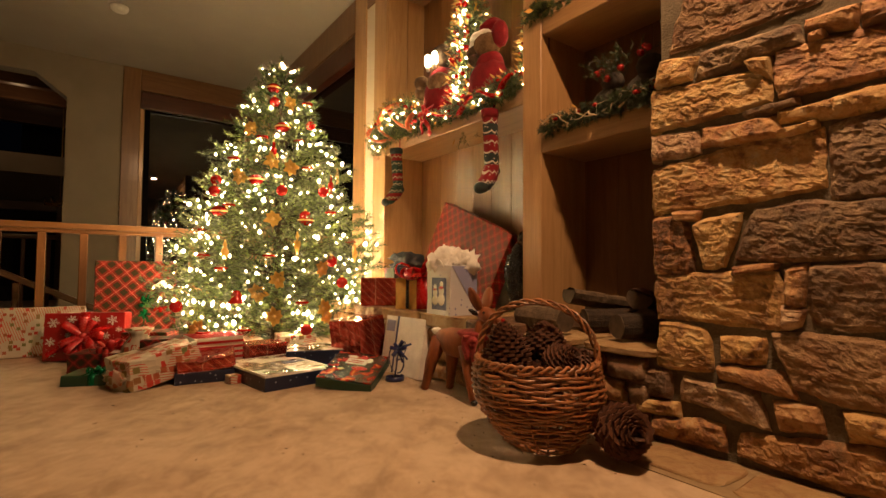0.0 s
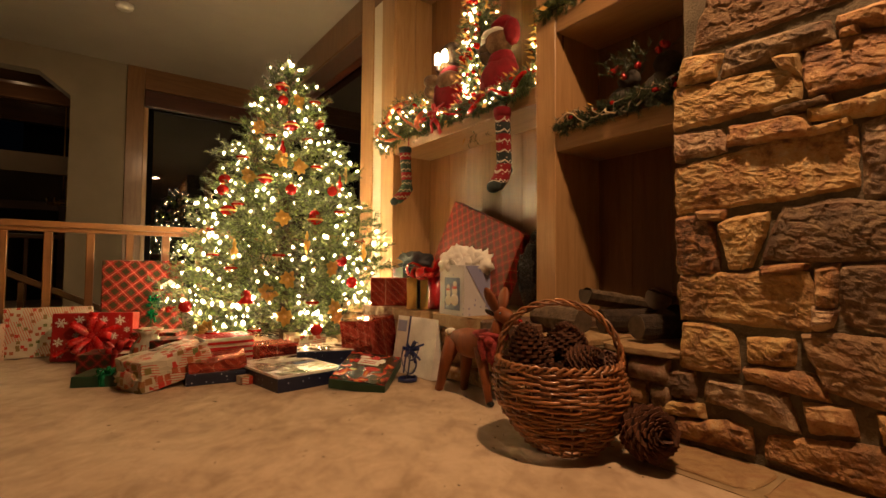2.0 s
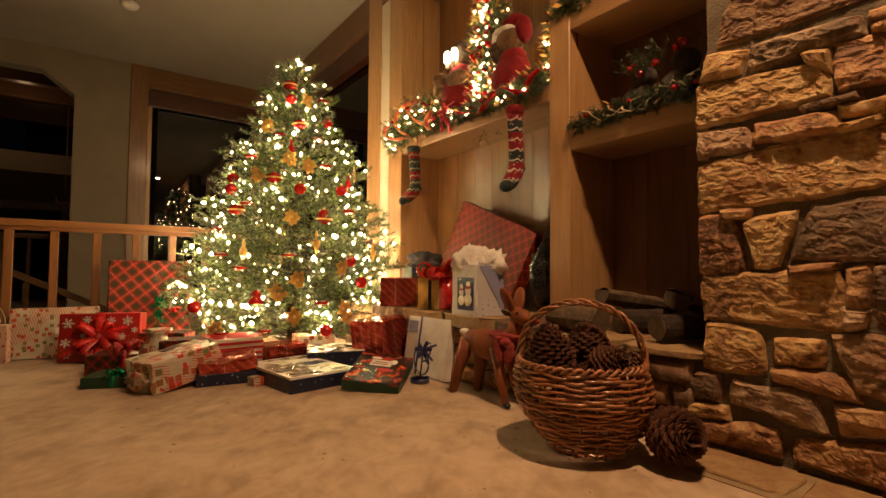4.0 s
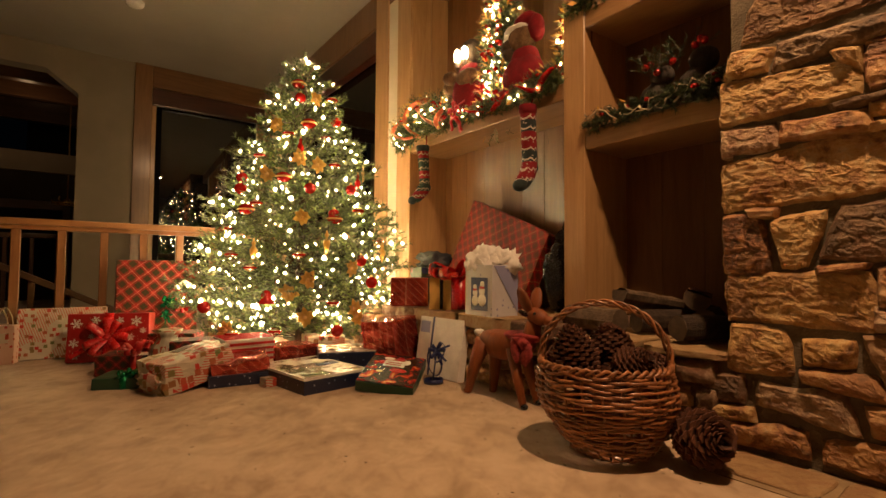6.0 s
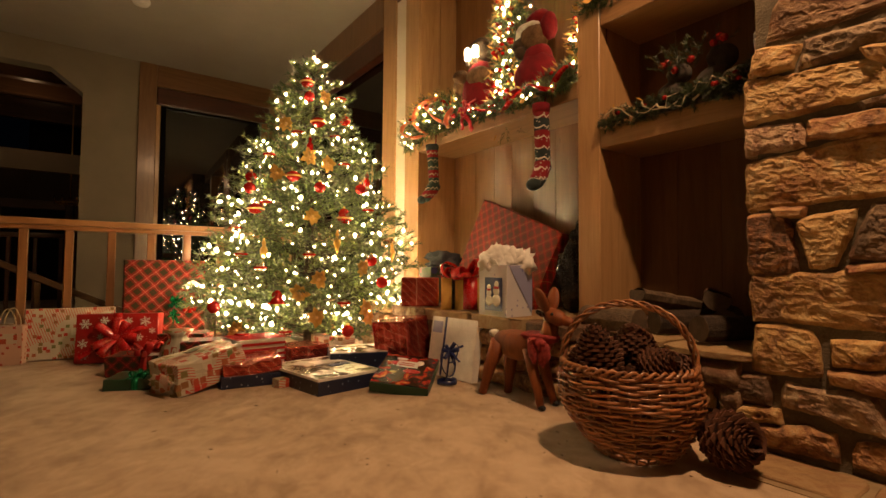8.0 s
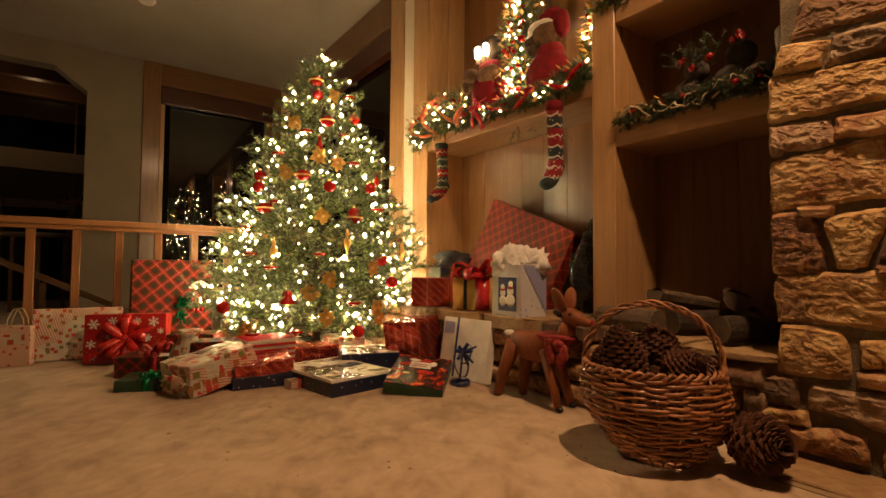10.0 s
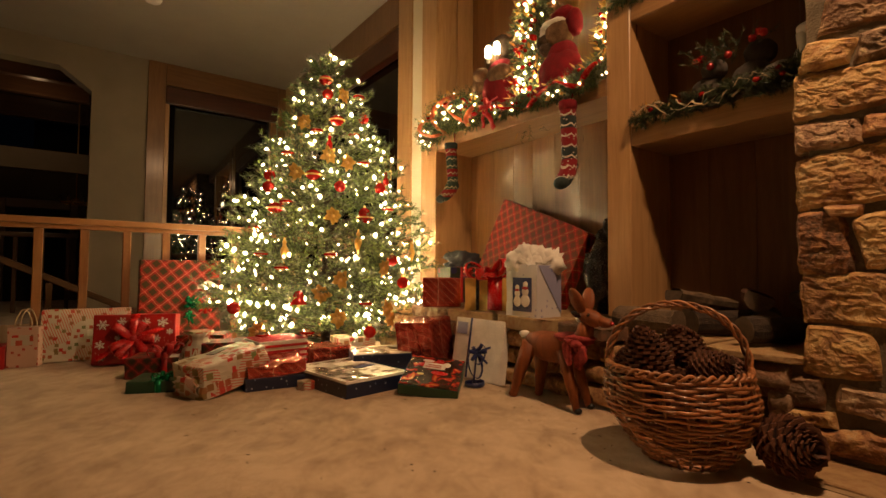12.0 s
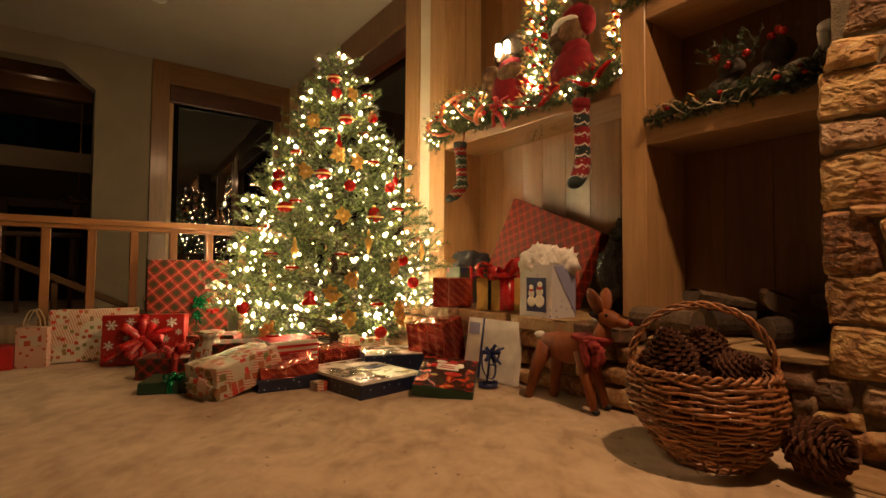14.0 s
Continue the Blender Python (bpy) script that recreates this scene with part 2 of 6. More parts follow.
REDWOOD = wood("dark_red_wood", (0.035, 0.008, 0.005), (0.085, 0.020, 0.010), "x", knots=False)
OAK_X = wood("rail_oak_lengthwise", (0.18, 0.078, 0.029), (0.29, 0.138, 0.052), "x", knots=False)
OAK_Z = wood("rail_oak", (0.165, 0.070, 0.026), (0.265, 0.122, 0.046), "z", knots=False)
DEER = wood("carved_brown_wood", (0.12, 0.026, 0.004), (0.29, 0.076, 0.012), "z", rough=0.62, coat=0.0, knots=False)
BARK = surface("bark", (0.014, 0.008, 0.005), (0.060, 0.036, 0.022), 14.0, 0.9, 60.0, 0.9, 0.012, stretch=(0.5, 3, 3))
PALEBARK = surface("weathered_bark", (0.07, 0.045, 0.027), (0.19, 0.125, 0.075), 14.0, 0.9, 60.0, 0.9, 0.010, stretch=(0.5, 3, 3))
REDBARK = surface("reddish_bark", (0.05, 0.020, 0.012), (0.17, 0.065, 0.034), 14.0, 0.9, 60.0, 0.9, 0.010, stretch=(0.5, 3, 3))
CUT = surface("cut_log_end", (0.05, 0.032, 0.02), (0.12, 0.08, 0.048), 20.0, 0.85, 90.0, 0.5, 0.004)
STONE = stone_mat("fieldstone", [(0.20, (0.06, 0.025, 0.012)), (0.36, (0.20, 0.085, 0.034)), (0.48, (0.40, 0.205, 0.08)), (0.62, (0.54, 0.34, 0.15)), (0.80, (0.64, 0.51, 0.33))])
DARKSTONE = stone_mat("dark_fieldstone", [(0.22, (0.030, 0.016, 0.010)), (0.44, (0.10, 0.052, 0.028)), (0.60, (0.19, 0.108, 0.055)), (0.82, (0.40, 0.31, 0.22))])
OCHRE = stone_mat("ochre_fieldstone", [(0.14, (0.118, 0.0462, 0.0168)), (0.30, (0.319, 0.147, 0.0437)), (0.48, (0.504, 0.294, 0.0966)), (0.66, (0.571, 0.386, 0.16)), (0.85, (0.588, 0.454, 0.252))], rust_share=0.4)
RUSTROCK = stone_mat("rusty_fieldstone", [(0.16, (0.0756, 0.0319, 0.0151)), (0.34, (0.252, 0.101, 0.042)), (0.50, (0.403, 0.197, 0.0739)), (0.68, (0.487, 0.286, 0.118)), (0.86, (0.521, 0.378, 0.218))])
GREYROCK = stone_mat("grey_brown_fieldstone", [(0.20, (0.0588, 0.0353, 0.0218)), (0.42, (0.118, 0.0706, 0.0386)), (0.60, (0.185, 0.118, 0.0655)), (0.74, (0.286, 0.197, 0.113)), (0.85, (0.462, 0.353, 0.218))], rust_share=0.3)
PALEROCK = stone_mat("pale_fieldstone", [(0.22, (0.109, 0.0504, 0.0294)), (0.40, (0.286, 0.16, 0.0882)), (0.54, (0.454, 0.311, 0.185)), (0.72, (0.538, 0.412, 0.269)), (0.86, (0.554, 0.454, 0.319))], rust_share=0.35)
FLAGROCK = stone_mat("brown_fieldstone", [(0.18, (0.109, 0.0521, 0.0235)), (0.40, (0.21, 0.118, 0.0521)), (0.58, (0.286, 0.172, 0.0798)), (0.80, (0.37, 0.244, 0.126))], rust_share=0.35)
FLAG = stone_mat("flagstone", [(0.15, (0.24, 0.135, 0.055)), (0.5, (0.36, 0.23, 0.10)), (0.85, (0.44, 0.32, 0.17))])
MORTAR = surface("mortar", (0.09, 0.07, 0.045), (0.19, 0.15, 0.10), 12.0, 0.95, 130.0, 0.8, 0.006)
SANDJOINT = surface("sandy_joint", (0.22, 0.15, 0.08), (0.32, 0.225, 0.12), 12.0, 0.95, 130.0, 0.6, 0.004)
NEEDLE = needles("fir_needles", (0.006, 0.015, 0.004), (0.108, 0.155, 0.033))
NEEDLE_B = needles("garland_needles", (0.014, 0.036, 0.010), (0.125, 0.155, 0.042))
# Copy of the garland needles, colour darkened for the shade in the right bay.
NEEDLE_C = needles("shade_tinted_garland_needles", (0.008, 0.022, 0.009), (0.055, 0.08, 0.028))
BULBS = glow("warm_bulb", (1.0, 0.67, 0.32), BULB)
BULBS_B = glow("garland_bulb", (1.0, 0.67, 0.30), 240.0)
FLAME = glow("candle_bulb", (1.0, 0.80, 0.45), 34.0)
GLASS = night_glass("window_glass")
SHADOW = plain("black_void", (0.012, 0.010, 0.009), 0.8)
RED = plain("red_satin", (0.38, 0.008, 0.010), 0.48, 0.0, 0.0)
SATIN = plain("red_satin_ribbon", (0.48, 0.010, 0.012), 0.26, 0.0, 0.4)
REDGLOSS = plain("red_gloss", (0.40, 0.015, 0.012), 0.16, 0.25, 0.6)
GOLD = plain("gold_foil", (0.72, 0.46, 0.13), 0.34, 0.35)
GOLDLEAF = plain("gold_fabric_petal", (0.50, 0.28, 0.055), 0.45, 0.35)
SILVER = plain("silver_mercury", (0.72, 0.62, 0.48), 0.12, 0.95)
FELT_RED = surface("red_felt", (0.12, 0.001, 0.005), (0.21, 0.002, 0.010), 20.0, 0.95, 260.0, 0.5, 0.003)
FUR = surface("brown_plush", (0.07, 0.035, 0.014), (0.20, 0.11, 0.05), 25.0, 0.95, 200.0, 0.8, 0.006)
DARKFUR = surface("dark_plush", (0.03, 0.02, 0.012), (0.09, 0.055, 0.03), 25.0, 0.95, 200.0, 0.8, 0.006)
WHITE = plain("white_card", (0.74, 0.71, 0.66), 0.4)
TISSUE = surface("white_tissue", (0.70, 0.66, 0.60), (0.84, 0.81, 0.76), 8.0, 0.8, 60.0, 0.3, 0.004)
NAVY = printed("navy_star_paper", (0.012, 0.018, 0.05), [(0.35, 0.38, 0.45), (0.15, 0.2, 0.3)], None, 30.0, 0.13, 0.35, shape="dot")
NAVYPLAIN = plain("navy_satin", (0.012, 0.022, 0.11), 0.3, 0.0, 0.3)
BLACK = plain("black_plastic", (0.012, 0.012, 0.013), 0.25)
GREENPLAIN = plain("dark_green_card", (0.012, 0.05, 0.025), 0.4)
GREENFOIL = plain("green_foil", (0.01, 0.22, 0.09), 0.2, 0.7)
PLAIDRED = plaid("red_green_tartan_paper", (0.30, 0.010, 0.010), (0.032, 0.026, 0.008), (0.52, 0.15, 0.11), "front", 0.070, angle=40.0)
PLAIDBIG = plaid("large_red_tartan_paper", (0.34, 0.012, 0.010), (0.12, 0.028, 0.012), (0.58, 0.035, 0.025), "front", 0.058, angle=38.0, line2=(0.34, 0.17, 0.07))
PLAIDFOIL = plaid("red_foil_tartan_paper", (0.66, 0.15, 0.11), (0.46, 0.07, 0.05), (0.80, 0.46, 0.34), "top", 0.05, 0.2, 0.75, 20.0)
PLAIDDARK = plaid("dark_tartan_paper", (0.20, 0.015, 0.014), (0.03, 0.025, 0.012), (0.42, 0.05, 0.04), "front", 0.05)
CANDY = printed("candy_stripe_paper", (0.55, 0.50, 0.40), [(0.46, 0.025, 0.02), (0.14, 0.18, 0.06), (0.50, 0.04, 0.03)], (0.50, 0.06, 0.04), 24.0, 0.38)
CANDY2 = printed("candy_print_paper", (0.55, 0.51, 0.42), [(0.46, 0.025, 0.02), (0.14, 0.18, 0.06), (0.50, 0.04, 0.03)], (0.50, 0.13, 0.08), 30.0, 0.30, turn=-25.0)
SNOWRED = printed("red_snowflake_paper", (0.36, 0.010, 0.012), [(0.62, 0.36, 0.30), (0.5, 0.2, 0.17)], None, 34.0, 0.10, 0.3, shape="dot")
DOTBAG = printed("dotted_bag_paper", (0.62, 0.42, 0.33), [(0.45, 0.06, 0.05), (0.4, 0.1, 0.06)], None, 34.0, 0.24, 0.5)
STARBAG = printed("star_bag_paper", (0.60, 0.59, 0.62), [(0.18, 0.18, 0.36), (0.3, 0.3, 0.45)], None, 26.0, 0.16, 0.45, shape="dot")
LILAC = printed("lilac_star_paper", (0.30, 0.31, 0.50), [(0.12, 0.12, 0.3), (0.2, 0.2, 0.4)], None, 26.0, 0.15, 0.45, shape="dot")
STRIPE = printed("red_white_stripe_paper", (0.66, 0.60, 0.50), [(0.5, 0.08, 0.06), (0.5, 0.08, 0.06)], None, 3.0, 0.0)
DARKPAT = printed("dark_patterned_paper", (0.03, 0.045, 0.03), [(0.35, 0.03, 0.03), (0.02, 0.03, 0.10), (0.3, 0.02, 0.03)], None, 13.0, 0.33, 0.35, shape="dot")
CONE = surface("pinecone_scale", (0.018, 0.006, 0.003), (0.07, 0.026, 0.012), 30.0, 0.75, 120.0, 0.5, 0.003)
CONETIP = surface("pinecone_tip", (0.055, 0.018, 0.008), (0.15, 0.054, 0.024), 30.0, 0.75, 120.0, 0.5, 0.003)
CANE = wood("willow_cane", (0.07, 0.022, 0.008), (0.46, 0.185, 0.068), "x", rough=0.40, coat=0.35, knots=False)
KRAFT = plain("kraft_cord", (0.50, 0.40, 0.26), 0.8)
GREY = surface("grey_plush", (0.03, 0.024, 0.02), (0.075, 0.06, 0.05), 20.0, 0.95, 180.0, 0.6, 0.005)
# Far-room paint and wood, coloured dark to stand in for the dimness there.
DARKROOM = surface("shade_tinted_far_paint", (0.10, 0.075, 0.05), (0.14, 0.11, 0.075), 2.0, 0.8, 60.0, 0.2, 0.002)
DARKWOOD = wood("shade_tinted_brown_wood", (0.055, 0.026, 0.012), (0.11, 0.055, 0.026), "x", knots=False)
SOCKA = knit("red_fair_isle_knit", [(0.0, (0.20, 0.006, 0.012)), (0.35, (0.20, 0.006, 0.012)), (0.4, (0.015, 0.03, 0.03)), (0.75, (0.02, 0.03, 0.03)), (0.8, (0.20, 0.006, 0.012))], (0.50, 0.44, 0.36))
SOCKB = knit("green_fair_isle_knit", [(0.0, (0.02, 0.045, 0.03)), (0.6, (0.02, 0.05, 0.035)), (0.65, (0.20, 0.008, 0.012)), (1.0, (0.20, 0.008, 0.012))], (0.36, 0.34, 0.22))

# ---------------------------------------------------------------- mesh helpers


def part(name, bm, material, parent=None, label="", smooth=False):
    """Links a bmesh as one mesh object, under a thing or part where one is given."""
    me = bpy.data.meshes.new(name)
    bm.to_mesh(me)
    bm.free()
    mats = material if isinstance(material, (list, tuple)) else [material]
    for m in mats:
        me.materials.append(m)
    if smooth:
        for p in me.polygons:
            p.use_smooth = True
    ob = new(name, me)
    if parent:
        ob.parent = parent
    if label:
        ob["label"] = label
    return ob


def raw(name, verts, faces, material, parent=None, smooth=False):
    me = bpy.data.meshes.new(name)
    me.from_pydata(verts, [], faces)
    me.materials.append(material)
    if smooth:
        me.polygons.foreach_set("use_smooth", [True] * len(me.polygons))
    ob = new(name, me)
    if parent:
        ob.parent = parent
    return ob


def thing(name, label, category, m=None, group=""):
    ob = new(name)
    ob.empty_display_size = 0.05
    if m is not None:
        ob.matrix_world = m
    return tagged(ob, label, category, group)


def box(x0, x1, y0, y1, z0, z1, bevel=0.0, segments=1):
    bm = bmesh.new()
    bmesh.ops.create_cube(bm, size=1, matrix=Matrix.Translation(((x0 + x1) / 2, (y0 + y1) / 2, (z0 + z1) / 2)) @ Matrix.Diagonal((x1 - x0, y1 - y0, z1 - z0, 1)))
    if bevel:
        bmesh.ops.bevel(bm, geom=bm.edges[:], offset=bevel, segments=segments, affect="EDGES", profile=0.6)
    return bm


def structure(name, bm, material, label="", category=""):
    return tagged(part(name, bm, material), label, category, kind="structure")


def join(*bms):
    out = bmesh.new()
    for b in bms:
        me = bpy.data.meshes.new("tmp")
        b.to_mesh(me)
        b.free()
        out.from_mesh(me)
        bpy.data.meshes.remove(me)
    return out


def tube(points, radius, sides=7, closed=False, taper=None):
    """A swept round cane along points."""
    bm = bmesh.new()
    pts = [Vector(p) for p in points]
    n = len(pts)
    rings = []
    side = Vector((0.31, 0.17, 0.93))
    for i, p in enumerate(pts):
        a = pts[(i - 1) % n] if closed or i else p
        b = pts[(i + 1) % n] if closed or i < n - 1 else p
        d = (b - a).normalized()
        u = (side - d * side.dot(d)).normalized()
        side = u
        w = d.cross(u)
        r = radius * (taper(i / max(1, n - 1)) if taper else 1)
        rings.append([bm.verts.new(p + (u * math.cos(k * math.tau / sides) + w * math.sin(k * math.tau / sides)) * r) for k in range(sides)])
    for i in range(n if closed else n - 1):
        a, b = rings[i], rings[(i + 1) % n]
        for k in range(sides):
            bm.faces.new((a[k], a[(k + 1) % sides], b[(k + 1) % sides], b[k]))
    if not closed:
        bm.faces.new(rings[0][::-1])
        bm.faces.new(rings[-1])
    for f in bm.faces:
        f.smooth = True
    return bm


def lathe(profile, sides=20, wave=0.0, lobes=0):
    """A turned form; profile rows are (radius, height)."""
    bm = bmesh.new()
    rings = []
    for r, z in profile:
        rings.append([bm.verts.new((r * (1 + wave * math.cos(lobes * a)) * math.cos(a), r * (1 + wave * math.cos(lobes * a)) * math.sin(a), z)) for a in [k * math.tau / sides for k in range(sides)]])
    for a, b in zip(rings, rings[1:]):
        for k in range(sides):
            bm.faces.new((a[k], a[(k + 1) % sides], b[(k + 1) % sides], b[k]))
    bm.faces.new(rings[0][::-1])
    bm.faces.new(rings[-1])
    for f in bm.faces:
        f.smooth = True
    return bm


def blob(x, y, z, sx, sy, sz, rough=0.0, detail=3, mat=0, turn=(0, 0, 0), freq=6.0):
    bm = bmesh.new()
    bmesh.ops.create_icosphere(bm, subdivisions=detail, radius=1)
    for v in bm.verts:
        k = 1 + rough * noise.noise(v.co * freq * 0.4 + Vector((x * 9, y * 7, z * 5)))
        v.co = Vector((v.co.x * sx, v.co.y * sy, v.co.z * sz)) * k
    bm.transform(pose(x, y, z, *turn))
    for f in bm.faces:
        f.material_index, f.smooth = mat, True
    return bm


def wrapped(sx, sy, sz, crumple=0.004, bevel=0.006):
    """A paper-wrapped box standing on its base, faces slightly puckered."""
    bm = box(-sx / 2, sx / 2, -sy / 2, sy / 2, 0, sz)
    bmesh.ops.subdivide_edges(bm, edges=bm.edges[:], cuts=5, use_grid_fill=True)
    off = Vector((sx * 13, sy * 31, sz * 17))
    for v in bm.verts:
        n = noise.noise_vector(v.co * 11 + off) * crumple
        if v.co.z < 0.002:
            n.z = abs(n.z) * 0.2
        v.co += n
    sharp = [e for e in bm.edges if len(e.link_faces) == 2 and e.calc_face_angle(0) > 1.0]
    bmesh.ops.bevel(bm, geom=sharp, offset=bevel, segments=2, affect="EDGES", profile=0.6)
    return bm


def solid(bm, thickness):
    """Gives loose faces a thickness."""
    bm.normal_update()
    bmesh.ops.solidify(bm, geom=bm.faces[:], thickness=thickness)


def ribbon(points, width, normal_hint=(0, 0, 1), thick=0.0012, across=None):
    """A flat band along points."""
    bm = bmesh.new()
    pts = [Vector(p) for p in points]
    top, low = [], []
    for i, p in enumerate(pts):
        d = (pts[min(i + 1, len(pts) - 1)] - pts[max(i - 1, 0)]).normalized()
        s = Vector(across).normalized() if across else d.cross(Vector(normal_hint)).normalized()
        n = s.cross(d).normalized() * thick
        top.append((bm.verts.new(p - s * width / 2 + n), bm.verts.new(p + s * width / 2 + n)))
        low.append((bm.verts.new(p - s * width / 2 - n), bm.verts.new(p + s * width / 2 - n)))
    for i in range(len(pts) - 1):
        bm.faces.new((top[i][0], top[i][1], top[i + 1][1], top[i + 1][0]))
        bm.faces.new((low[i][1], low[i][0], low[i + 1][0], low[i + 1][1]))
        bm.faces.new((top[i][0], top[i + 1][0], low[i + 1][0], low[i][0]))
        bm.faces.new((top[i][1], low[i][1], low[i + 1][1], top[i + 1][1]))
    for f in bm.faces:
        f.smooth = True
    return bm


def bow(parent, m, size, material, loops=6, seed=1, flat=0.6, label=""):
    """A bow: a knot with ribbon loops and tails round it."""
    rng = random.Random(seed)
    knot = part("bow", blob(0, 0, 0.1 * size, 0.16 * size, 0.16 * size, 0.12 * size, 0.2, 2), material, parent, label)
    knot.matrix_basis = m
    for k in range(loops):
        a = k * math.tau / loops + rng.uniform(-0.25, 0.25)
        e = rng.uniform(0.15, 0.9) * flat
        L = size * rng.uniform(0.7, 1.0)
        pts = []
        for i in range(11):
            s = i / 10
            r = L * math.sin(math.pi * s)
            h = L * (0.45 * math.sin(math.tau * s) * 0.6 + e * math.sin(math.pi * s))
            pts.append((math.cos(a) * r, math.sin(a) * r, h + 0.02 * size))
        part("loop", ribbon(pts, size * 0.32, across=(-math.sin(a), math.cos(a), 0.15)), material, knot)
    for k in range(3):
        a = rng.uniform(0, math.tau)
        part("tail", ribbon([(math.cos(a) * size * s * 1.5, math.sin(a) * size * s * 1.5, size * (0.25 * math.sin(3 * s) * (1 - s) + 0.02)) for s in [i / 8 for i in range(9)]], size * 0.22), material, knot)
    return knot


def fir(twigs, per, length, width, rng, spread=0.75):
    """Needles for twigs given as (start, direction, length): arrays of loose triangles."""
    P = np.array([t[0] for t in twigs], float)
    D = np.array([t[1] for t in twigs], float)
    L = np.array([t[2] for t in twigs], float)
    D /= np.linalg.norm(D, axis=1)[:, None] + 1e-9
    n = len(twigs)
    s = rng.uniform(0.0, 1.0, (n, per))
    base = P[:, None] + D[:, None] * (L[:, None] * s)[..., None]
    R = rng.normal(size=(n, per, 3))
    R -= (R * D[:, None]).sum(-1, keepdims=True) * D[:, None]
    R /= np.linalg.norm(R, axis=-1, keepdims=True) + 1e-9
    way = D[:, None] * rng.uniform(0.5, 1.0, (n, per, 1)) + R * spread
    way /= np.linalg.norm(way, axis=-1, keepdims=True)
    side = np.cross(way, rng.normal(size=(n, per, 3)))
    side /= np.linalg.norm(side, axis=-1, keepdims=True) + 1e-9
    ln = length * rng.uniform(0.6, 1.15, (n, per, 1))
    tri = np.stack([base - side * width / 2, base + side * width / 2, base + way * ln], axis=2)
    return tri.reshape(-1, 3)


def needle_mesh(name, tri, material, parent, kind="stuff"):
    me = bpy.data.meshes.new(name)
    k = len(tri) // 3
    me.vertices.add(len(tri))
    me.vertices.foreach_set("co", tri.astype(np.float32).ravel())
    me.loops.add(len(tri))
    me.loops.foreach_set("vertex_index", np.arange(len(tri), dtype=np.int32))
    me.polygons.add(k)
    me.polygons.foreach_set("loop_start", np.arange(0, len(tri), 3, dtype=np.int32))
    me.update(calc_edges=True)
    me.materials.append(material)
    ob = new(name, me)
    ob.parent = parent
    if kind:
        ob["kind"] = kind
    return ob

# ---------------------------------------------------------------- the shell of the room
CEILING = 3.07
structure("floor", box(-4.2, 1.78, -3.2, 4.58, -0.28, 0.0), CARPET, "beige mottled wall-to-wall carpet", "carpet")
structure("floor_landing", box(-4.2, -1.75, 4.58, 7.06, -0.28, -0.002), CARPET, "beige carpeted landing past the railing", "carpet")
structure("floor_stairwell", box(-1.75, 2.2, 4.58, 7.06, -1.9, -1.6), CARPET, "shaded carpet at the foot of the stairs", "carpet")
structure("wall_stairwell", box(-1.75, 2.03, 4.5, 4.575, -1.6, -0.281), PAINT, "cream painted wall under the floor edge", "wall")
structure("ceiling", box(-4.2, 2.6, -3.2, 7.3, CEILING, 3.25), CEIL, "cream textured plaster ceiling", "ceiling")
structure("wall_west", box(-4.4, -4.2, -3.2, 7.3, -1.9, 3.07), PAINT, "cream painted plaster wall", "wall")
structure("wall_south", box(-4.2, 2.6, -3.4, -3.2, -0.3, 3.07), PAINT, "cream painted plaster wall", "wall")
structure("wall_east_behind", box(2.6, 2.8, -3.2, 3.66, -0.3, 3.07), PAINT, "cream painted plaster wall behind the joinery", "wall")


def prism(poly, y0, y1):
    """A polygon in x and z, drawn out along y."""
    bm = bmesh.new()
    a = [bm.verts.new((x, y0, z)) for x, z in poly]
    b = [bm.verts.new((x, y1, z)) for x, z in poly]
    bm.faces.new(a)
    bm.faces.new(b[::-1])
    for i in range(len(poly)):
        j = (i + 1) % len(poly)
        bm.faces.new((a[j], a[i], b[i], b[j]))
    bmesh.ops.recalc_face_normals(bm, faces=bm.faces[:])
    return bm


WX0, WX1, WZ0, WZ1 = 0.548, 1.90, 0.25, 2.80
north = join(
    prism([(-4.2, 2.80), (-0.47, 2.80), (-0.175, 2.57), (-0.175, -1.9), (WX0, -1.9), (WX0, 3.07), (-4.2, 3.07)], 7.08, 7.28),
    box(WX0, WX1, 7.08, 7.28, WZ1, 3.07), box(WX0, WX1, 7.08, 7.28, -1.9, WZ0), box(WX1, 2.25, 7.08, 7.28, -1.9, 3.07))
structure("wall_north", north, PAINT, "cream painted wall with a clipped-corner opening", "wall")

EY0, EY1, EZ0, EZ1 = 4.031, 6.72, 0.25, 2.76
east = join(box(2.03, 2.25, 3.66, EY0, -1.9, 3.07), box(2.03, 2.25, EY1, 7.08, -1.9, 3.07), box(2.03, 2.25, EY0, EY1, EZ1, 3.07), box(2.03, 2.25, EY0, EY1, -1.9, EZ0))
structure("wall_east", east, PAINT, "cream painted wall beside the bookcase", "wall")


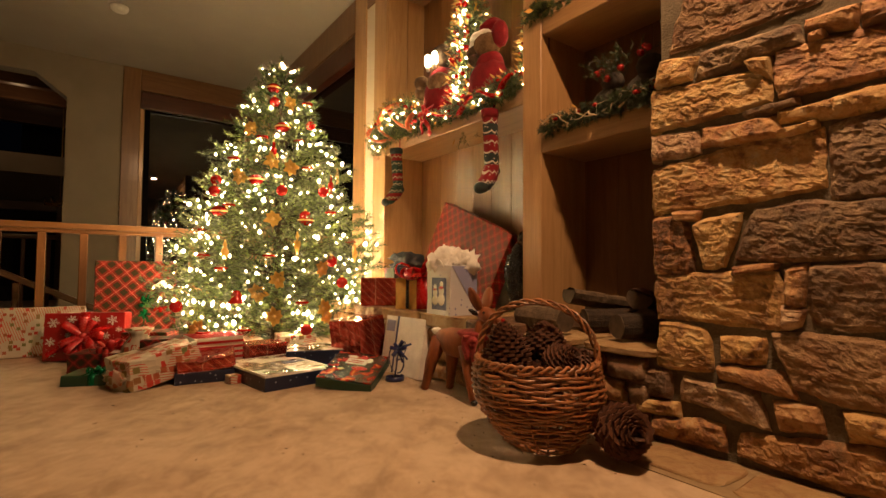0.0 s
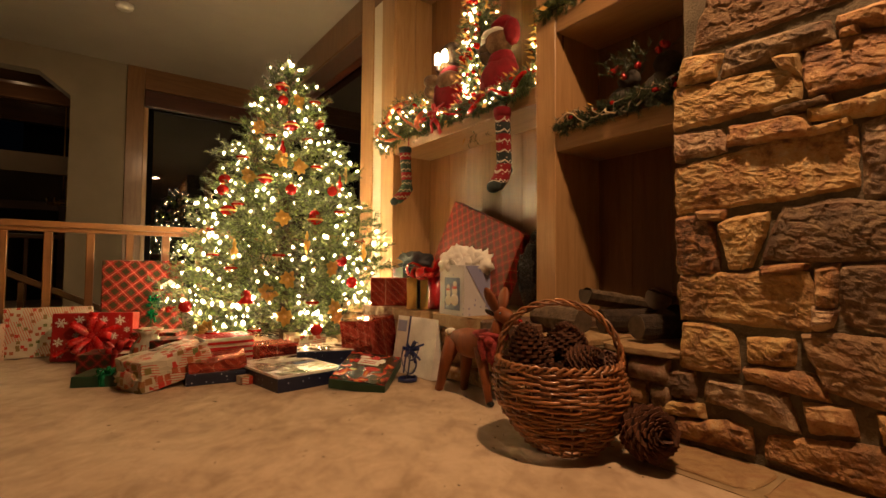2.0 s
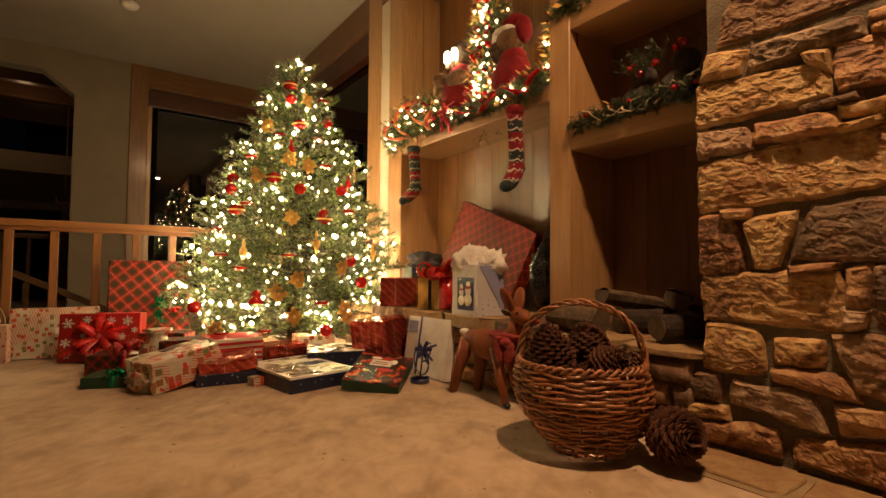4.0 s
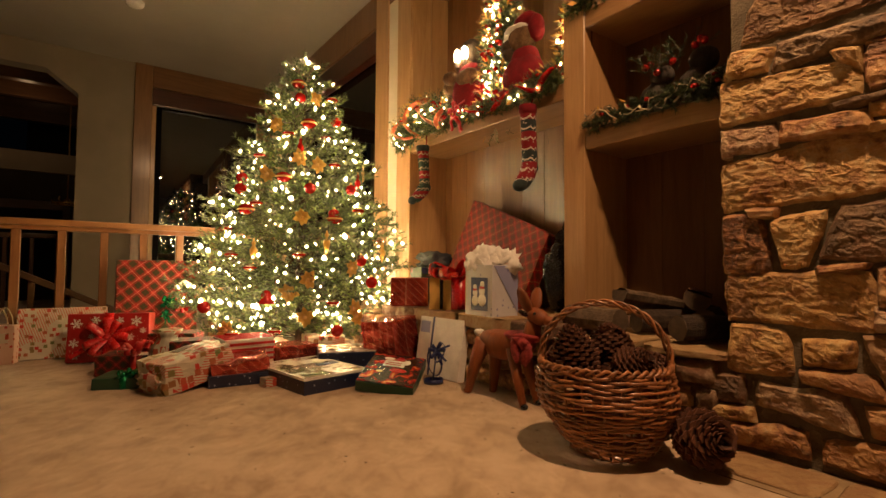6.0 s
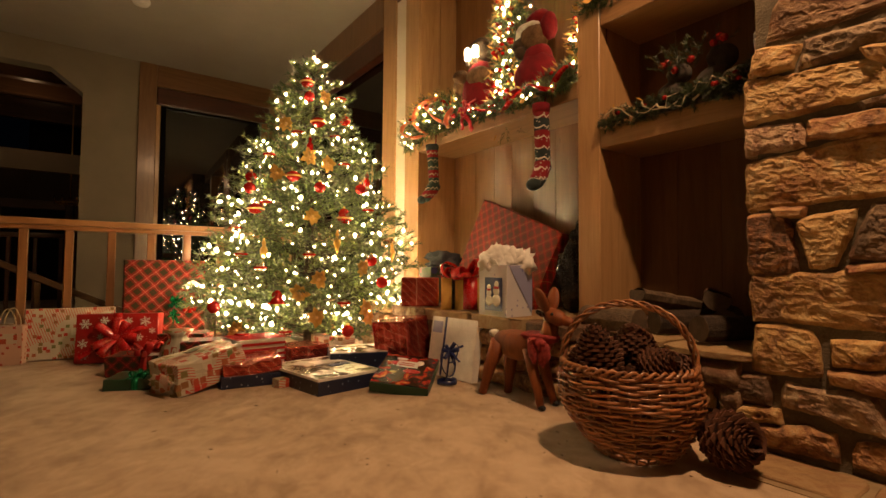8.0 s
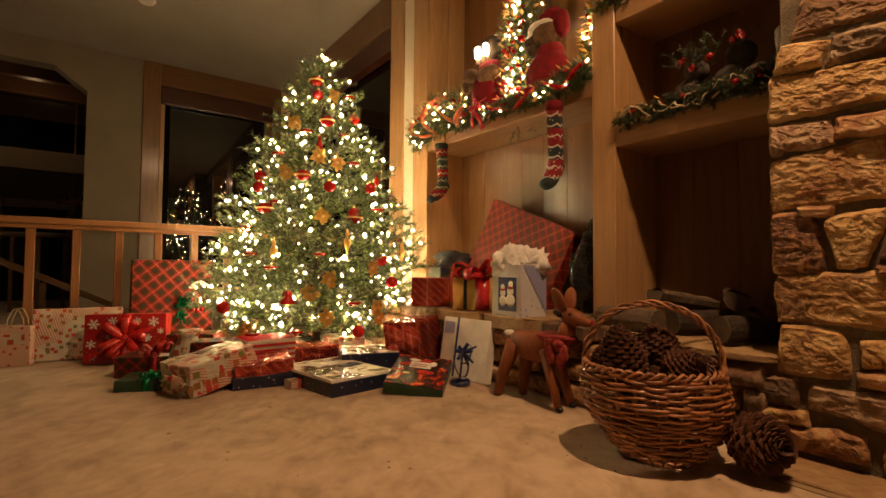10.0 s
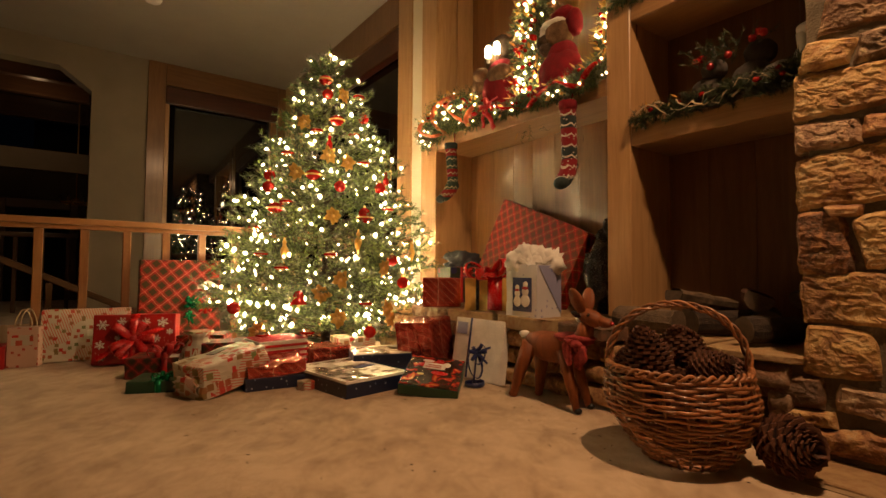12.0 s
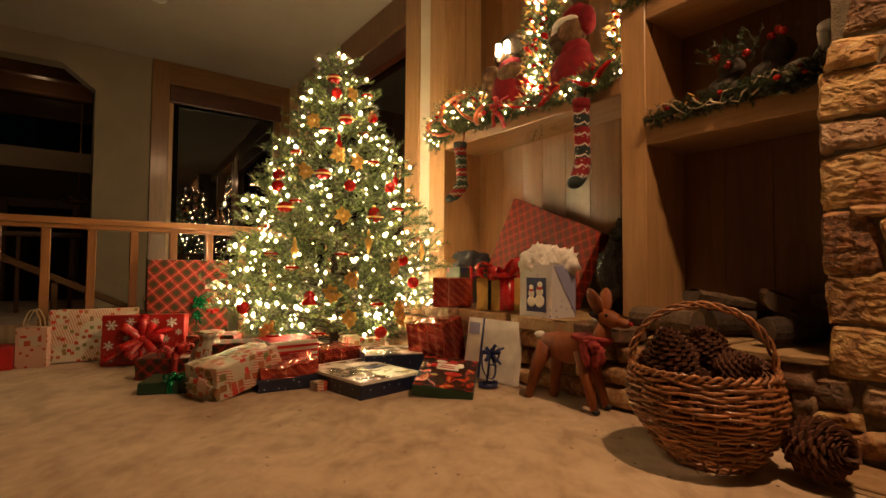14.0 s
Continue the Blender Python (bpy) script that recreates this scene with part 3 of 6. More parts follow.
def window_north():
    w = thing("window_1", "tall dark window with wide pine casing at night", "window", pose(0, 0, 0))
    w["kind"] = "structure"
    part("casing", box(0.364, WX0, 7.05, 7.078, WZ0 - 0.12, 3.066, 0.004), CASING, w)
    part("casing", box(WX1, 2.025, 7.05, 7.078, WZ0 - 0.12, 3.066, 0.004), CASING, w)
    part("casing", box(WX0 + 0.001, WX1 - 0.001, 7.048, 7.078, WZ1, 3.066, 0.004), CASING_X, w)
    part("window_sill", box(0.34, 2.02, 7.0, 7.10, WZ0 - 0.04, WZ0, 0.006), PINE_X, w)
    part("blind", box(WX0 + 0.004, WX1 - 0.004, 7.06, 7.13, 2.585, WZ1 - 0.004, 0.012, 2), REDWOOD, w, "dark red rolled blind under the head")
    part("window_frame", box(WX0 + 0.003, 0.60, 7.10, 7.18, WZ0, WZ1, 0.005), PINE, w)
    part("window_frame", box(WX1 - 0.09, WX1 - 0.003, 7.10, 7.18, WZ0, WZ1, 0.005), CASING, w)
    part("window_frame", box(0.601, WX1 - 0.091, 7.10, 7.18, WZ0 + 0.002, WZ0 + 0.09, 0.005), PINE_X, w)
    g = part("pane", box(-0.6, 0.6, -0.003, 0.003, -1.2, 1.2), GLASS, w)
    g.matrix_basis = pose((0.636 + WX1 - 0.091) / 2, 7.15, (WZ0 + 2.7) / 2 + 0.02, -0.9, 0, -1.0)
    g.scale = (0.93, 1, 1)
    g.visible_shadow = False
    return w


def window_east():
    w = thing("window_2", "tall dark window with pine casing beside the bookcase", "window", pose(0, 0, 0))
    w["kind"] = "structure"
    part("casing", box(1.995, 2.028, 3.809, EY0, EZ0 - 0.12, 3.066, 0.004), PINE, w)
    part("casing", box(1.995, 2.028, EY1, 7.04, EZ0 - 0.12, 3.066, 0.004), PINE, w)
    part("casing", box(1.993, 2.028, EY0 + 0.001, EY1 - 0.001, EZ1, 3.066, 0.004), CASING, w)
    part("blind", box(2.005, 2.09, EY0 + 0.004, EY1 - 0.004, 2.53, EZ1 - 0.004, 0.012, 2), REDWOOD, w, "dark red rolled blind under the head")
    part("window_frame", box(2.07, 2.14, EY0 + 0.003, EY0 + 0.07, EZ0, EZ1, 0.005), PINE, w)
    part("window_frame", box(2.07, 2.14, EY1 - 0.07, EY1 - 0.003, EZ0, EZ1, 0.005), PINE, w)
    part("window_sill", box(1.96, 2.1, EY0 - 0.2, EY1 + 0.2, EZ0 - 0.04, EZ0, 0.006), PINE_Y, w)
    g = part("pane", box(2.10, 2.106, EY0 + 0.071, EY1 - 0.071, EZ0, EZ1), GLASS, w)
    g.visible_shadow = False
    return w


window_north()
window_east()
# painted lighter than the walls round it, in place of the tree's light
structure("trim_strip", box(2.004, 2.0285, 3.662, 3.806, 0.36, 2.88, 0.003), LITSTRIPPAINT, "cream strip between window and bookcase, lightened for tree light", "trim")
structure("trim_head", box(2.0, 2.0285, 3.662, 3.806, 2.882, 3.066, 0.003), CASING, "stained wood block over the painted strip", "trim")
structure("backdrop", box(-1.0, 9.0, 12.0, 12.05, -3, 6), SHADOW, "black night outside the windows", "night")
structure("backdrop_east", box(7.0, 7.05, 0.0, 12.0, -3, 6), SHADOW, "black night outside the windows", "night")

# the dim rooms past the clipped opening, part of their dimness put into the colours
structure("wall_far_upper", box(-4.2, -0.18, 9.5, 9.6, 2.0, 2.29), PAINT, "cream band over the far opening", "wall")
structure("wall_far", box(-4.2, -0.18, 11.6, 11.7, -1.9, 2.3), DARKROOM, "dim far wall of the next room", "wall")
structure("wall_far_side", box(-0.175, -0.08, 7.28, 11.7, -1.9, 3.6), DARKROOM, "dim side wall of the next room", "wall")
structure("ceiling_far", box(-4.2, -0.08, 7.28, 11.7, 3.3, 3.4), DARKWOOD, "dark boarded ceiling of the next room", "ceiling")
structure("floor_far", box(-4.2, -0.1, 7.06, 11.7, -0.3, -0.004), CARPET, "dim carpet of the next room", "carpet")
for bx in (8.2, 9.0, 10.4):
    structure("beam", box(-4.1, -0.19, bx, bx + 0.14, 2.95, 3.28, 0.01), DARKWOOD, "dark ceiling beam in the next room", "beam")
fd = thing("door_1", "dark wooden doorway in the dim far wall", "door", pose(0, 0, 0))
fd["kind"] = "structure"
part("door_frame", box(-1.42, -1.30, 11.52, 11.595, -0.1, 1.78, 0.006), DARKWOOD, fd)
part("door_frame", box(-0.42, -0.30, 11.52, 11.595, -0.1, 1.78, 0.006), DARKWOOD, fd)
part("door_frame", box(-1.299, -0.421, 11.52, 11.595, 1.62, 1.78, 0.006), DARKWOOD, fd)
# flat black sheet fills the doorway, the darkness is its colour
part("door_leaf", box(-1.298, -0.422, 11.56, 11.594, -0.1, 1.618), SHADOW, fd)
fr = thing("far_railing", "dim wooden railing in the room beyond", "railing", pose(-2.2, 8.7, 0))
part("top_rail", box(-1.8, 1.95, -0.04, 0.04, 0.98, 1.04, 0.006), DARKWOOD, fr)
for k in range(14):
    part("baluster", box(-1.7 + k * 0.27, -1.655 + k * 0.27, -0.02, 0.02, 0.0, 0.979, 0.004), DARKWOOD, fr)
ch = thing("chandelier", "small dim chandelier in the far room", "lamp", pose(-0.32, 10.2, 1.62))
part("stem", tube([(0, 0, 0), (0, 0, 1.65)], 0.01), GOLD, ch)
part("ring", tube([(0.2 * math.cos(a), 0.2 * math.sin(a), 0) for a in [k * math.tau / 14 for k in range(14)]], 0.012, closed=True), GOLD, ch)
for k in range(6):
    a = k * math.tau / 6
    part("arm", tube([(0, 0, 0.1), (0.12 * math.cos(a), 0.12 * math.sin(a), -0.03), (0.2 * math.cos(a), 0.2 * math.sin(a), 0.03)], 0.008), GOLD, ch)
    part("candle_cup", lathe([(0.015, 0.0), (0.022, 0.05), (0.008, 0.09)], 8), SILVER, ch).matrix_basis = pose(0.2 * math.cos(a), 0.2 * math.sin(a), 0.03)

# added fill lamp, well away from the chandelier, to brighten the far room
far = bpy.data.lights.new("far_room_fill_lamp", "POINT")
far.energy, far.color, far.shadow_soft_size = 3.0, (1.0, 0.6, 0.3), 0.08
new("far_room_fill_lamp", far).matrix_world = pose(-0.75, 8.6, 2.7)

# ceiling fixture and the recessed lamps
det = thing("smoke_detector", "round cream smoke detector on the ceiling", "detector", pose(0.25, 5.48, 3.068))
part("housing", lathe([(0.075, 0.0), (0.075, -0.02), (0.062, -0.042), (0.02, -0.048)], 24), WHITE, det)
for cx, cy in (CAN,):
    can = thing("recessed_downlight", "round recessed ceiling downlight, lit", "lamp", pose(cx, cy, 3.03), group="ceiling downlights")
    part("trim_ring", tube([(0.09 * math.cos(a), 0.09 * math.sin(a), 0.03) for a in [k * math.tau / 20 for k in range(20)]], 0.012, closed=True), WHITE, can)

# ---------------------------------------------------------------- railing and stairs
rail = thing("railing", "honey oak railing with square balusters along the stairwell", "railing", pose(0, 4.46, 0))
part("top_rail", box(-4.15, 2.0, -0.045, 0.05, 0.875, 0.918, 0.008, 2), OAK_X, rail)
part("fillet", box(-4.15, 2.0, -0.018, 0.03, 0.845, 0.8745, 0.003), OAK_X, rail)
for k in range(26):
    x = 0.027 + 0.2405 * (k - 17)
    if x < 1.95:
        part("baluster", box(x, x + 0.05, -0.022, 0.028, 0.0, 0.8445, 0.004), OAK_Z, rail)
stairs = thing("staircase", "carpeted stairs going down behind the railing", "stairs", pose(0, 0, 0))
for k in range(9):
    part("step", box(-1.75 + 0.26 * k, -1.75 + 0.26 * (k + 1), 5.62, 7.05, -1.6, -0.178 * (k + 1) - 0.004 * k, 0.01), CARPET, stairs)
# oak rail in the darkened wood: the stairwell's dimness is in its colour
srail = thing("stair_railing", "sloping oak handrail of the stairs", "railing", pose(0, 5.6, 0))
sl = -0.5
for name, dz, h in (("handrail", 0.0, 0.06), ("lower_rail", -0.72, 0.05)):
    bm = box(-1.9, 2.0, -0.03, 0.03, -h / 2, h / 2, 0.006)
    for v in bm.verts:
        v.co.z += 0.29 + dz + sl * v.co.x
    part(name, bm, DARKWOOD, srail)
for k in range(9):
    x = -1.7 + 0.42 * k
    part("baluster", box(x, x + 0.045, -0.02, 0.02, 0.29 - 0.70 + sl * x, 0.24 + sl * x, 0.003), DARKWOOD, srail)

# ---------------------------------------------------------------- fireplace, hearth, bookcase
fire = structure("fireplace", box(1.738, 2.5, -1.4, 0.945, 0.0, 3.069), MORTAR, "rough tan fieldstone fireplace wall with deep joints", "fireplace")


def fieldstone(corners, parent, front=1.70, back=1.775, seed=0, material=STONE, cuts=(44, 24), relief=0.022):
    """One hewn stone: split faces meeting in edges; corners in y and z: top left, top right, low right, low left."""
    rng = random.Random(seed)
    nu, nv = cuts
    tl, tr, br, bl = [Vector(c) for c in corners]
    off = Vector((seed * 3.1, seed * 1.7, seed * 0.9))
    wide, tall = max(0.03, abs(tr.x - tl.x)), max(0.02, abs(tl.y - bl.y))
    eu, ev = min(0.2, 0.009 / wide), min(0.22, 0.009 / tall)
    us = [0.0] + [eu + (1 - 2 * eu) * i / (nu - 2) for i in range(nu - 1)] + [1.0]
    vs_ = [0.0] + [ev + (1 - 2 * ev) * i / (nv - 2) for i in range(nv - 1)] + [1.0]
    # split planes, tipped mostly up or down
    planes = []
    for k in range(16):
        c = tl.lerp(tr, rng.random()).lerp(bl.lerp(br, rng.random()), rng.random())
        a = rng.gauss(math.pi / 2 * rng.choice((-1, 1)), 0.55)
        g = rng.uniform(0.06, 0.45)
        planes.append((c, Vector((math.cos(a) * g * 0.6, math.sin(a) * g)), rng.uniform(-0.004, 0.008)))
    lay_a = rng.uniform(-0.5, 0.5)
    soft = [rng.uniform(0.5, 1.0) for k in range(4)]
    bm = bmesh.new()
    grid = []
    for j in range(nv + 1):
        row = []
        for i in range(nu + 1):
            u, v = us[i], vs_[j]
            cu, cv = 2 * u - 1, 2 * v - 1
            # knock off the corners, each by its own measure
            corner = soft[(1 if cu > 0 else 0) + (2 if cv > 0 else 0)]
            cut = corner * max(0.0, abs(cu) + abs(cv) - 1.0) ** 2
            ku, kv = 1 - 0.10 * cut * min(1.0, tall / wide), 1 - 0.10 * cut
            uu, vv = 0.5 + cu * ku / 2, 0.5 + cv * kv / 2
            p = tl.lerp(tr, uu).lerp(bl.lerp(br, uu), vv)
            w = noise.noise_vector(Vector((p.x * 11, p.y * 11, 1)) + off) * 0.011 + noise.noise_vector(Vector((p.x * 45, p.y * 45, 2)) + off) * 0.0035
            fade = max(abs(cu), abs(cv)) ** 3
            p = p + Vector((w.x, w.y)) * fade
            q = Vector((p.x * 10, p.y * 16, 0)) + off
            n = noise.fractal(q, 1.0, 2.1, 4)
            if i in (0, nu) or j in (0, nv):
                d = 0.042 + 0.010 * n
            else:
                warp = Vector((noise.noise(Vector((p.x * 7, p.y * 9, 5)) + off), noise.noise(Vector((p.x * 7, p.y * 9, 9)) + off))) * 0.016
                d = max(g.dot(p + warp - c) - o for c, g, o in planes) * relief * 46
                d = d if d < 0.018 else 0.018 + 0.3 * (d - 0.018)
                d = min(d, 0.034)
                # thin beds that break off in low steps
                bed = (p.y + lay_a * p.x) * 13 + 1.5 * noise.fractal(Vector((p.x * 9, p.y * 10, 7)) + off, 1.0, 2.0, 4)
                low = math.floor(bed)
                d += relief * (0.16 * n - 0.22 * min(1.0, max(0.0, (bed - low - 0.6) * 7.0)) + 0.22 * (bed - low))
                chips = noise.voronoi(Vector((p.x * 22 + 2 * n, p.y * 30, 0)) + off)[0]
                d += 0.0035 * min(1.0, 3.0 * (chips[1] - chips[0])) - 0.0016 * noise.noise(Vector((p.x * 95, p.y * 95, 4)) + off)
                if i in (1, nu - 1) or j in (1, nv - 1):
                    d += 0.005
            row.append(bm.verts.new((front + d - 0.010, p.x, p.y)))
        grid.append(row)
    for j in range(nv):
        for i in range(nu):
            bm.faces.new((grid[j][i], grid[j + 1][i], grid[j + 1][i + 1], grid[j][i + 1]))
    ring = grid[0][:] + [r[-1] for r in grid[1:]] + grid[-1][-2::-1] + [r[0] for r in grid[-2:0:-1]]
    rear = [bm.verts.new((back + 0.01, v.co.y, v.co.z)) for v in ring]
    for k in range(len(ring)):
        bm.faces.new((ring[k], ring[(k + 1) % len(ring)], rear[(k + 1) % len(ring)], rear[k]))
    bmesh.ops.recalc_face_normals(bm, faces=bm.faces[:])
    for f in bm.faces:
        f.smooth = nu < 10
    return part("stone", bm, material, parent)


count = [10]


def rock(material, y1, z1, y2, z2, y3, z3, y4, z4):
    """A stone of the wall by its four corners in y and z, from the top left round to the low left."""
    count[0] += 1
    n = (max(10, min(80, int(abs(y1 - y2) / 0.0055))), max(8, min(44, int(abs(z1 - z4) / 0.0045))))
    g = 0.0065
    fieldstone([(y1 + g, z1 + g), (y2 - g, z2 + g), (y3 - g, z3 - g), (y4 + g, z4 - g)], fire, seed=count[0], material=material, cuts=n)


# courses from the top down
rock(FLAGROCK, 0.83, 1.598, 0.458, 1.552, 0.462, 1.366, 0.924, 1.366)
rock(GREYROCK, 0.802, 1.326, 0.533, 1.315, 0.509, 1.26, 0.822, 1.254)
rock(OCHRE, 0.939, 1.351, 0.813, 1.324, 0.831, 1.255, 0.973, 1.265)
rock(OCHRE, 0.664, 1.255, 0.591, 1.245, 0.595, 1.18, 0.639, 1.218)
rock(RUSTROCK, 0.497, 1.317, 0.386, 1.316, 0.386, 1.252, 0.503, 1.29)
rock(RUSTROCK, 0.497, 1.274, 0.461, 1.273, 0.462, 1.256, 0.493, 1.258)
rock(RUSTROCK, 0.375, 1.311, 0.269, 1.315, 0.27, 1.25, 0.376, 1.251)
rock(RUSTROCK, 0.588, 1.259, 0.302, 1.234, 0.304, 1.112, 0.58, 1.111)
rock(OCHRE, 0.978, 1.252, 0.613, 1.218, 0.59, 1.11, 0.986, 1.102)
rock(GREYROCK, 0.67, 1.101, 0.532, 1.097, 0.527, 1.081, 0.657, 1.085)
rock(OCHRE, 0.572, 1.071, 0.305, 1.087, 0.307, 1.027, 0.577, 1.039)
rock(PALEROCK, 0.977, 1.081, 0.811, 1.071, 0.807, 1, 0.978, 0.991)
rock(RUSTROCK, 0.795, 1.068, 0.59, 1.066, 0.575, 1.01, 0.799, 1.005)
rock(OCHRE, 0.573, 1.016, 0.482, 1.022, 0.477, 1.005, 0.582, 0.998)
rock(OCHRE, 0.979, 0.973, 0.471, 1.005, 0.466, 0.823, 0.981, 0.802)
rock(GREYROCK, 0.454, 1.011, 0.297, 1.003, 0.302, 0.79, 0.451, 0.8)
rock(RUSTROCK, 0.903, 0.799, 0.808, 0.798, 0.821, 0.767, 0.883, 0.772)
rock(RUSTROCK, 0.981, 0.782, 0.859, 0.782, 0.833, 0.595, 0.972, 0.588)
rock(OCHRE, 0.835, 0.755, 0.678, 0.791, 0.741, 0.612, 0.796, 0.608)
rock(GREYROCK, 0.64, 0.799, 0.302, 0.791, 0.306, 0.637, 0.711, 0.631)
rock(RUSTROCK, 0.714, 0.607, 0.584, 0.627, 0.593, 0.614, 0.698, 0.589)
rock(OCHRE, 0.972, 0.58, 0.584, 0.607, 0.57, 0.434, 0.963, 0.437)
rock(RUSTROCK, 0.575, 0.606, 0.517, 0.617, 0.526, 0.506, 0.567, 0.505)
rock(PALEROCK, 0.577, 0.495, 0.52, 0.492, 0.534, 0.45, 0.576, 0.44)
rock(GREYROCK, 0.509, 0.615, 0.306, 0.63, 0.31, 0.45, 0.504, 0.453)
rock(OCHRE, 0.964, 0.427, 0.794, 0.413, 0.778, 0.271, 0.97, 0.263)
rock(OCHRE, 0.755, 0.386, 0.626, 0.402, 0.625, 0.326, 0.757, 0.31)
rock(FLAGROCK, 0.612, 0.423, 0.311, 0.424, 0.316, 0.234, 0.554, 0.267)
rock(RUSTROCK, 0.764, 0.296, 0.583, 0.308, 0.544, 0.238, 0.759, 0.256)
rock(PALEROCK, 0.871, 0.239, 0.644, 0.236, 0.615, 0.13, 0.883, 0.171)
rock(RUSTROCK, 0.607, 0.221, 0.497, 0.23, 0.476, 0.154, 0.593, 0.142)
rock(OCHRE, 0.441, 0.221, 0.306, 0.232, 0.307, 0.173, 0.429, 0.154)
rock(RUSTROCK, 0.698, 0.105, 0.308, 0.151, 0.311, 0.023, 0.704, 0.029)
rock(OCHRE, 1.062, 0.135, 0.899, 0.155, 0.894, 0.113, 1.04, 0.091)
rock(RUSTROCK, 0.983, 0.087, 0.744, 0.114, 0.739, 0.037, 0.983, 0.026)
rock(DARKSTONE, 1.123, 0.229, 0.92, 0.257, 0.917, 0.166, 1.099, 0.144)
# the rest of the wall, seen past the edge of the view and in the window glass
rng = random.Random(5)


def fill(y_from, y_to, z_from, z_to):
    z = z_from
    while z < z_to - 0.03:
        h = min(rng.uniform(0.09, 0.19), z_to - z)
        y = y_from
        while y > y_to + 0.05:
            w = min(rng.uniform(0.14, 0.42), y - y_to)
            count[0] += 1
            fieldstone([(y, z + h - 0.012), (y - w + 0.015, z + h - 0.012), (y - w + 0.015, z), (y, z)], fire, seed=count[0], cuts=(6, 4), material=rng.choice((STONE, STONE, FLAG)))
            y -= w
        z += h


fill(0.295, -1.35, 0.02, 1.6)
fill(0.90, -1.35, 1.63, 3.05)

# flat stones let into the carpet before the fireplace
hearth = structure("hearth_paving", box(1.47, 1.782, -1.4, 0.97, -0.05, 0.003), SANDJOINT, "flat tan hearth flagstones level with the carpet", "hearth")


def slab(x0, x1, y0, y1, z0, z1, parent, seed, material=FLAG, name="flagstone", wob=0.018, cuts=7):
    bm = box(x0, x1, y0, y1, z0, z1)
    bmesh.ops.subdivide_edges(bm, edges=bm.edges[:], cuts=cuts, use_grid_fill=True)
    c = Vector(((x0 + x1) / 2, (y0 + y1) / 2, (z0 + z1) / 2))
    hx, hy = (x1 - x0) / 2, (y1 - y0) / 2
    for v in bm.verts:
        d = v.co - c
        k = 1 - 0.10 * (abs(d.x) / hx) ** 4 * (abs(d.y) / hy) ** 4
        v.co.x, v.co.y = c.x + d.x * k, c.y + d.y * k
        n = noise.noise_vector(Vector((v.co.x * 6, v.co.y * 6, seed)))
        v.co += Vector((n.x * wob, n.y * wob, n.z * wob * 0.25 if v.co.z > z0 + 0.002 else 0))
    sharp = [e for e in bm.edges if len(e.link_faces) == 2 and e.calc_face_angle(0) > 1.0]
    bmesh.ops.bevel(bm, geom=sharp, offset=min(0.006, (z1 - z0) * 0.3), segments=1, affect="EDGES")
    return part(name, bm, material, parent)


slab(1.50, 1.72, 0.66, 0.945, -0.02, 0.009, hearth, 3)
slab(1.49, 1.71, 0.33, 0.635, -0.02, 0.008, hearth, 4)
slab(1.50, 1.73, -0.03, 0.30, -0.02, 0.009, hearth, 5)
slab(1.49, 1.72, -0.45, -0.06, -0.02, 0.008, hearth, 6)

# raised stone ledge that runs under the bookcase
ledge = structure("hearth_ledge", box(1.735, 2.42, 0.95, 3.655, 0.0, 0.29), MORTAR, "raised stone ledge with slate caps below the bookcase", "ledge")
rng = random.Random(11)
for z0, z1, cut in ((0.01, 0.10, (1.22, 1.47, 1.80, 2.02, 2.36, 2.66, 3.0, 3.3, 3.64)), (0.105, 0.195, (1.08, 1.33, 1.62, 1.92, 2.2, 2.5, 2.81, 3.12, 3.64)), (0.20, 0.288, (1.17, 1.42, 1.70, 2.08, 2.3, 2.62, 2.9, 3.3, 3.64))):
    last = 0.99
    for c in cut:
        count[0] += 1
        fieldstone([(c - 0.008, z1 - 0.006 + rng.uniform(-0.01, 0.004)), (last + 0.008, z1 - 0.006), (last + 0.008, z0), (c - 0.008, z0)], ledge, front=1.685 if c < 1.35 else 1.645 if c < 1.65 else 1.605, back=1.745, seed=count[0], cuts=(9, 6), relief=0.02, material=rng.choice((STONE, DARKSTONE, STONE)))
        last = c
caps = ((0.955, 1.30, 0.315), (1.31, 1.60, 0.318), (1.61, 1.93, 0.352), (1.94, 2.36, 0.358), (2.37, 2.80, 0.358), (2.81, 3.2, 0.355), (3.21, 3.645, 0.356))
for k, (a, b, top) in enumerate(caps):
    slab(1.685 if k == 0 else 1.65 if k == 1 else 1.585, 2.42, a, b, 0.291, top, ledge, 20 + k, FLAG if k not in (2, 5) else DARKSTONE, "capstone", 0.014)

# built-in pine bookcase
case = thing("bookcase", "built-in honey pine bookcase with open bays over a stone ledge", "bookcase", pose(0, 0, 0))
XB = 2.362
part("post", box(2.0, XB + 0.03, 3.452, 3.658, 0.36, 3.066, 0.004), PINE, case)
part("post", box(2.0, XB + 0.03, 1.768, 1.905, 0.36, 3.066, 0.004), PINE, case)
part("shelf", box(2.003, XB - 0.002, 1.906, 3.451, 1.515, 1.61, 0.005), PINE_Y, case)
part("shelf", box(2.003, XB - 0.002, 0.95, 1.767, 1.217, 1.317, 0.005), PINE_Y, case)
part("shelf", box(2.003, XB - 0.002, 0.95, 1.767, 1.852, 1.945, 0.005), PINE_Y, case)
part("head_board", box(2.003, XB - 0.002, 1.906, 3.451, 2.86, 3.066, 0.005), PINE_Y, case)
part("head_board", box(2.003, XB - 0.002, 0.95, 1.767, 2.86, 3.066, 0.005), PINE_Y, case)
y = 0.95
k = 0
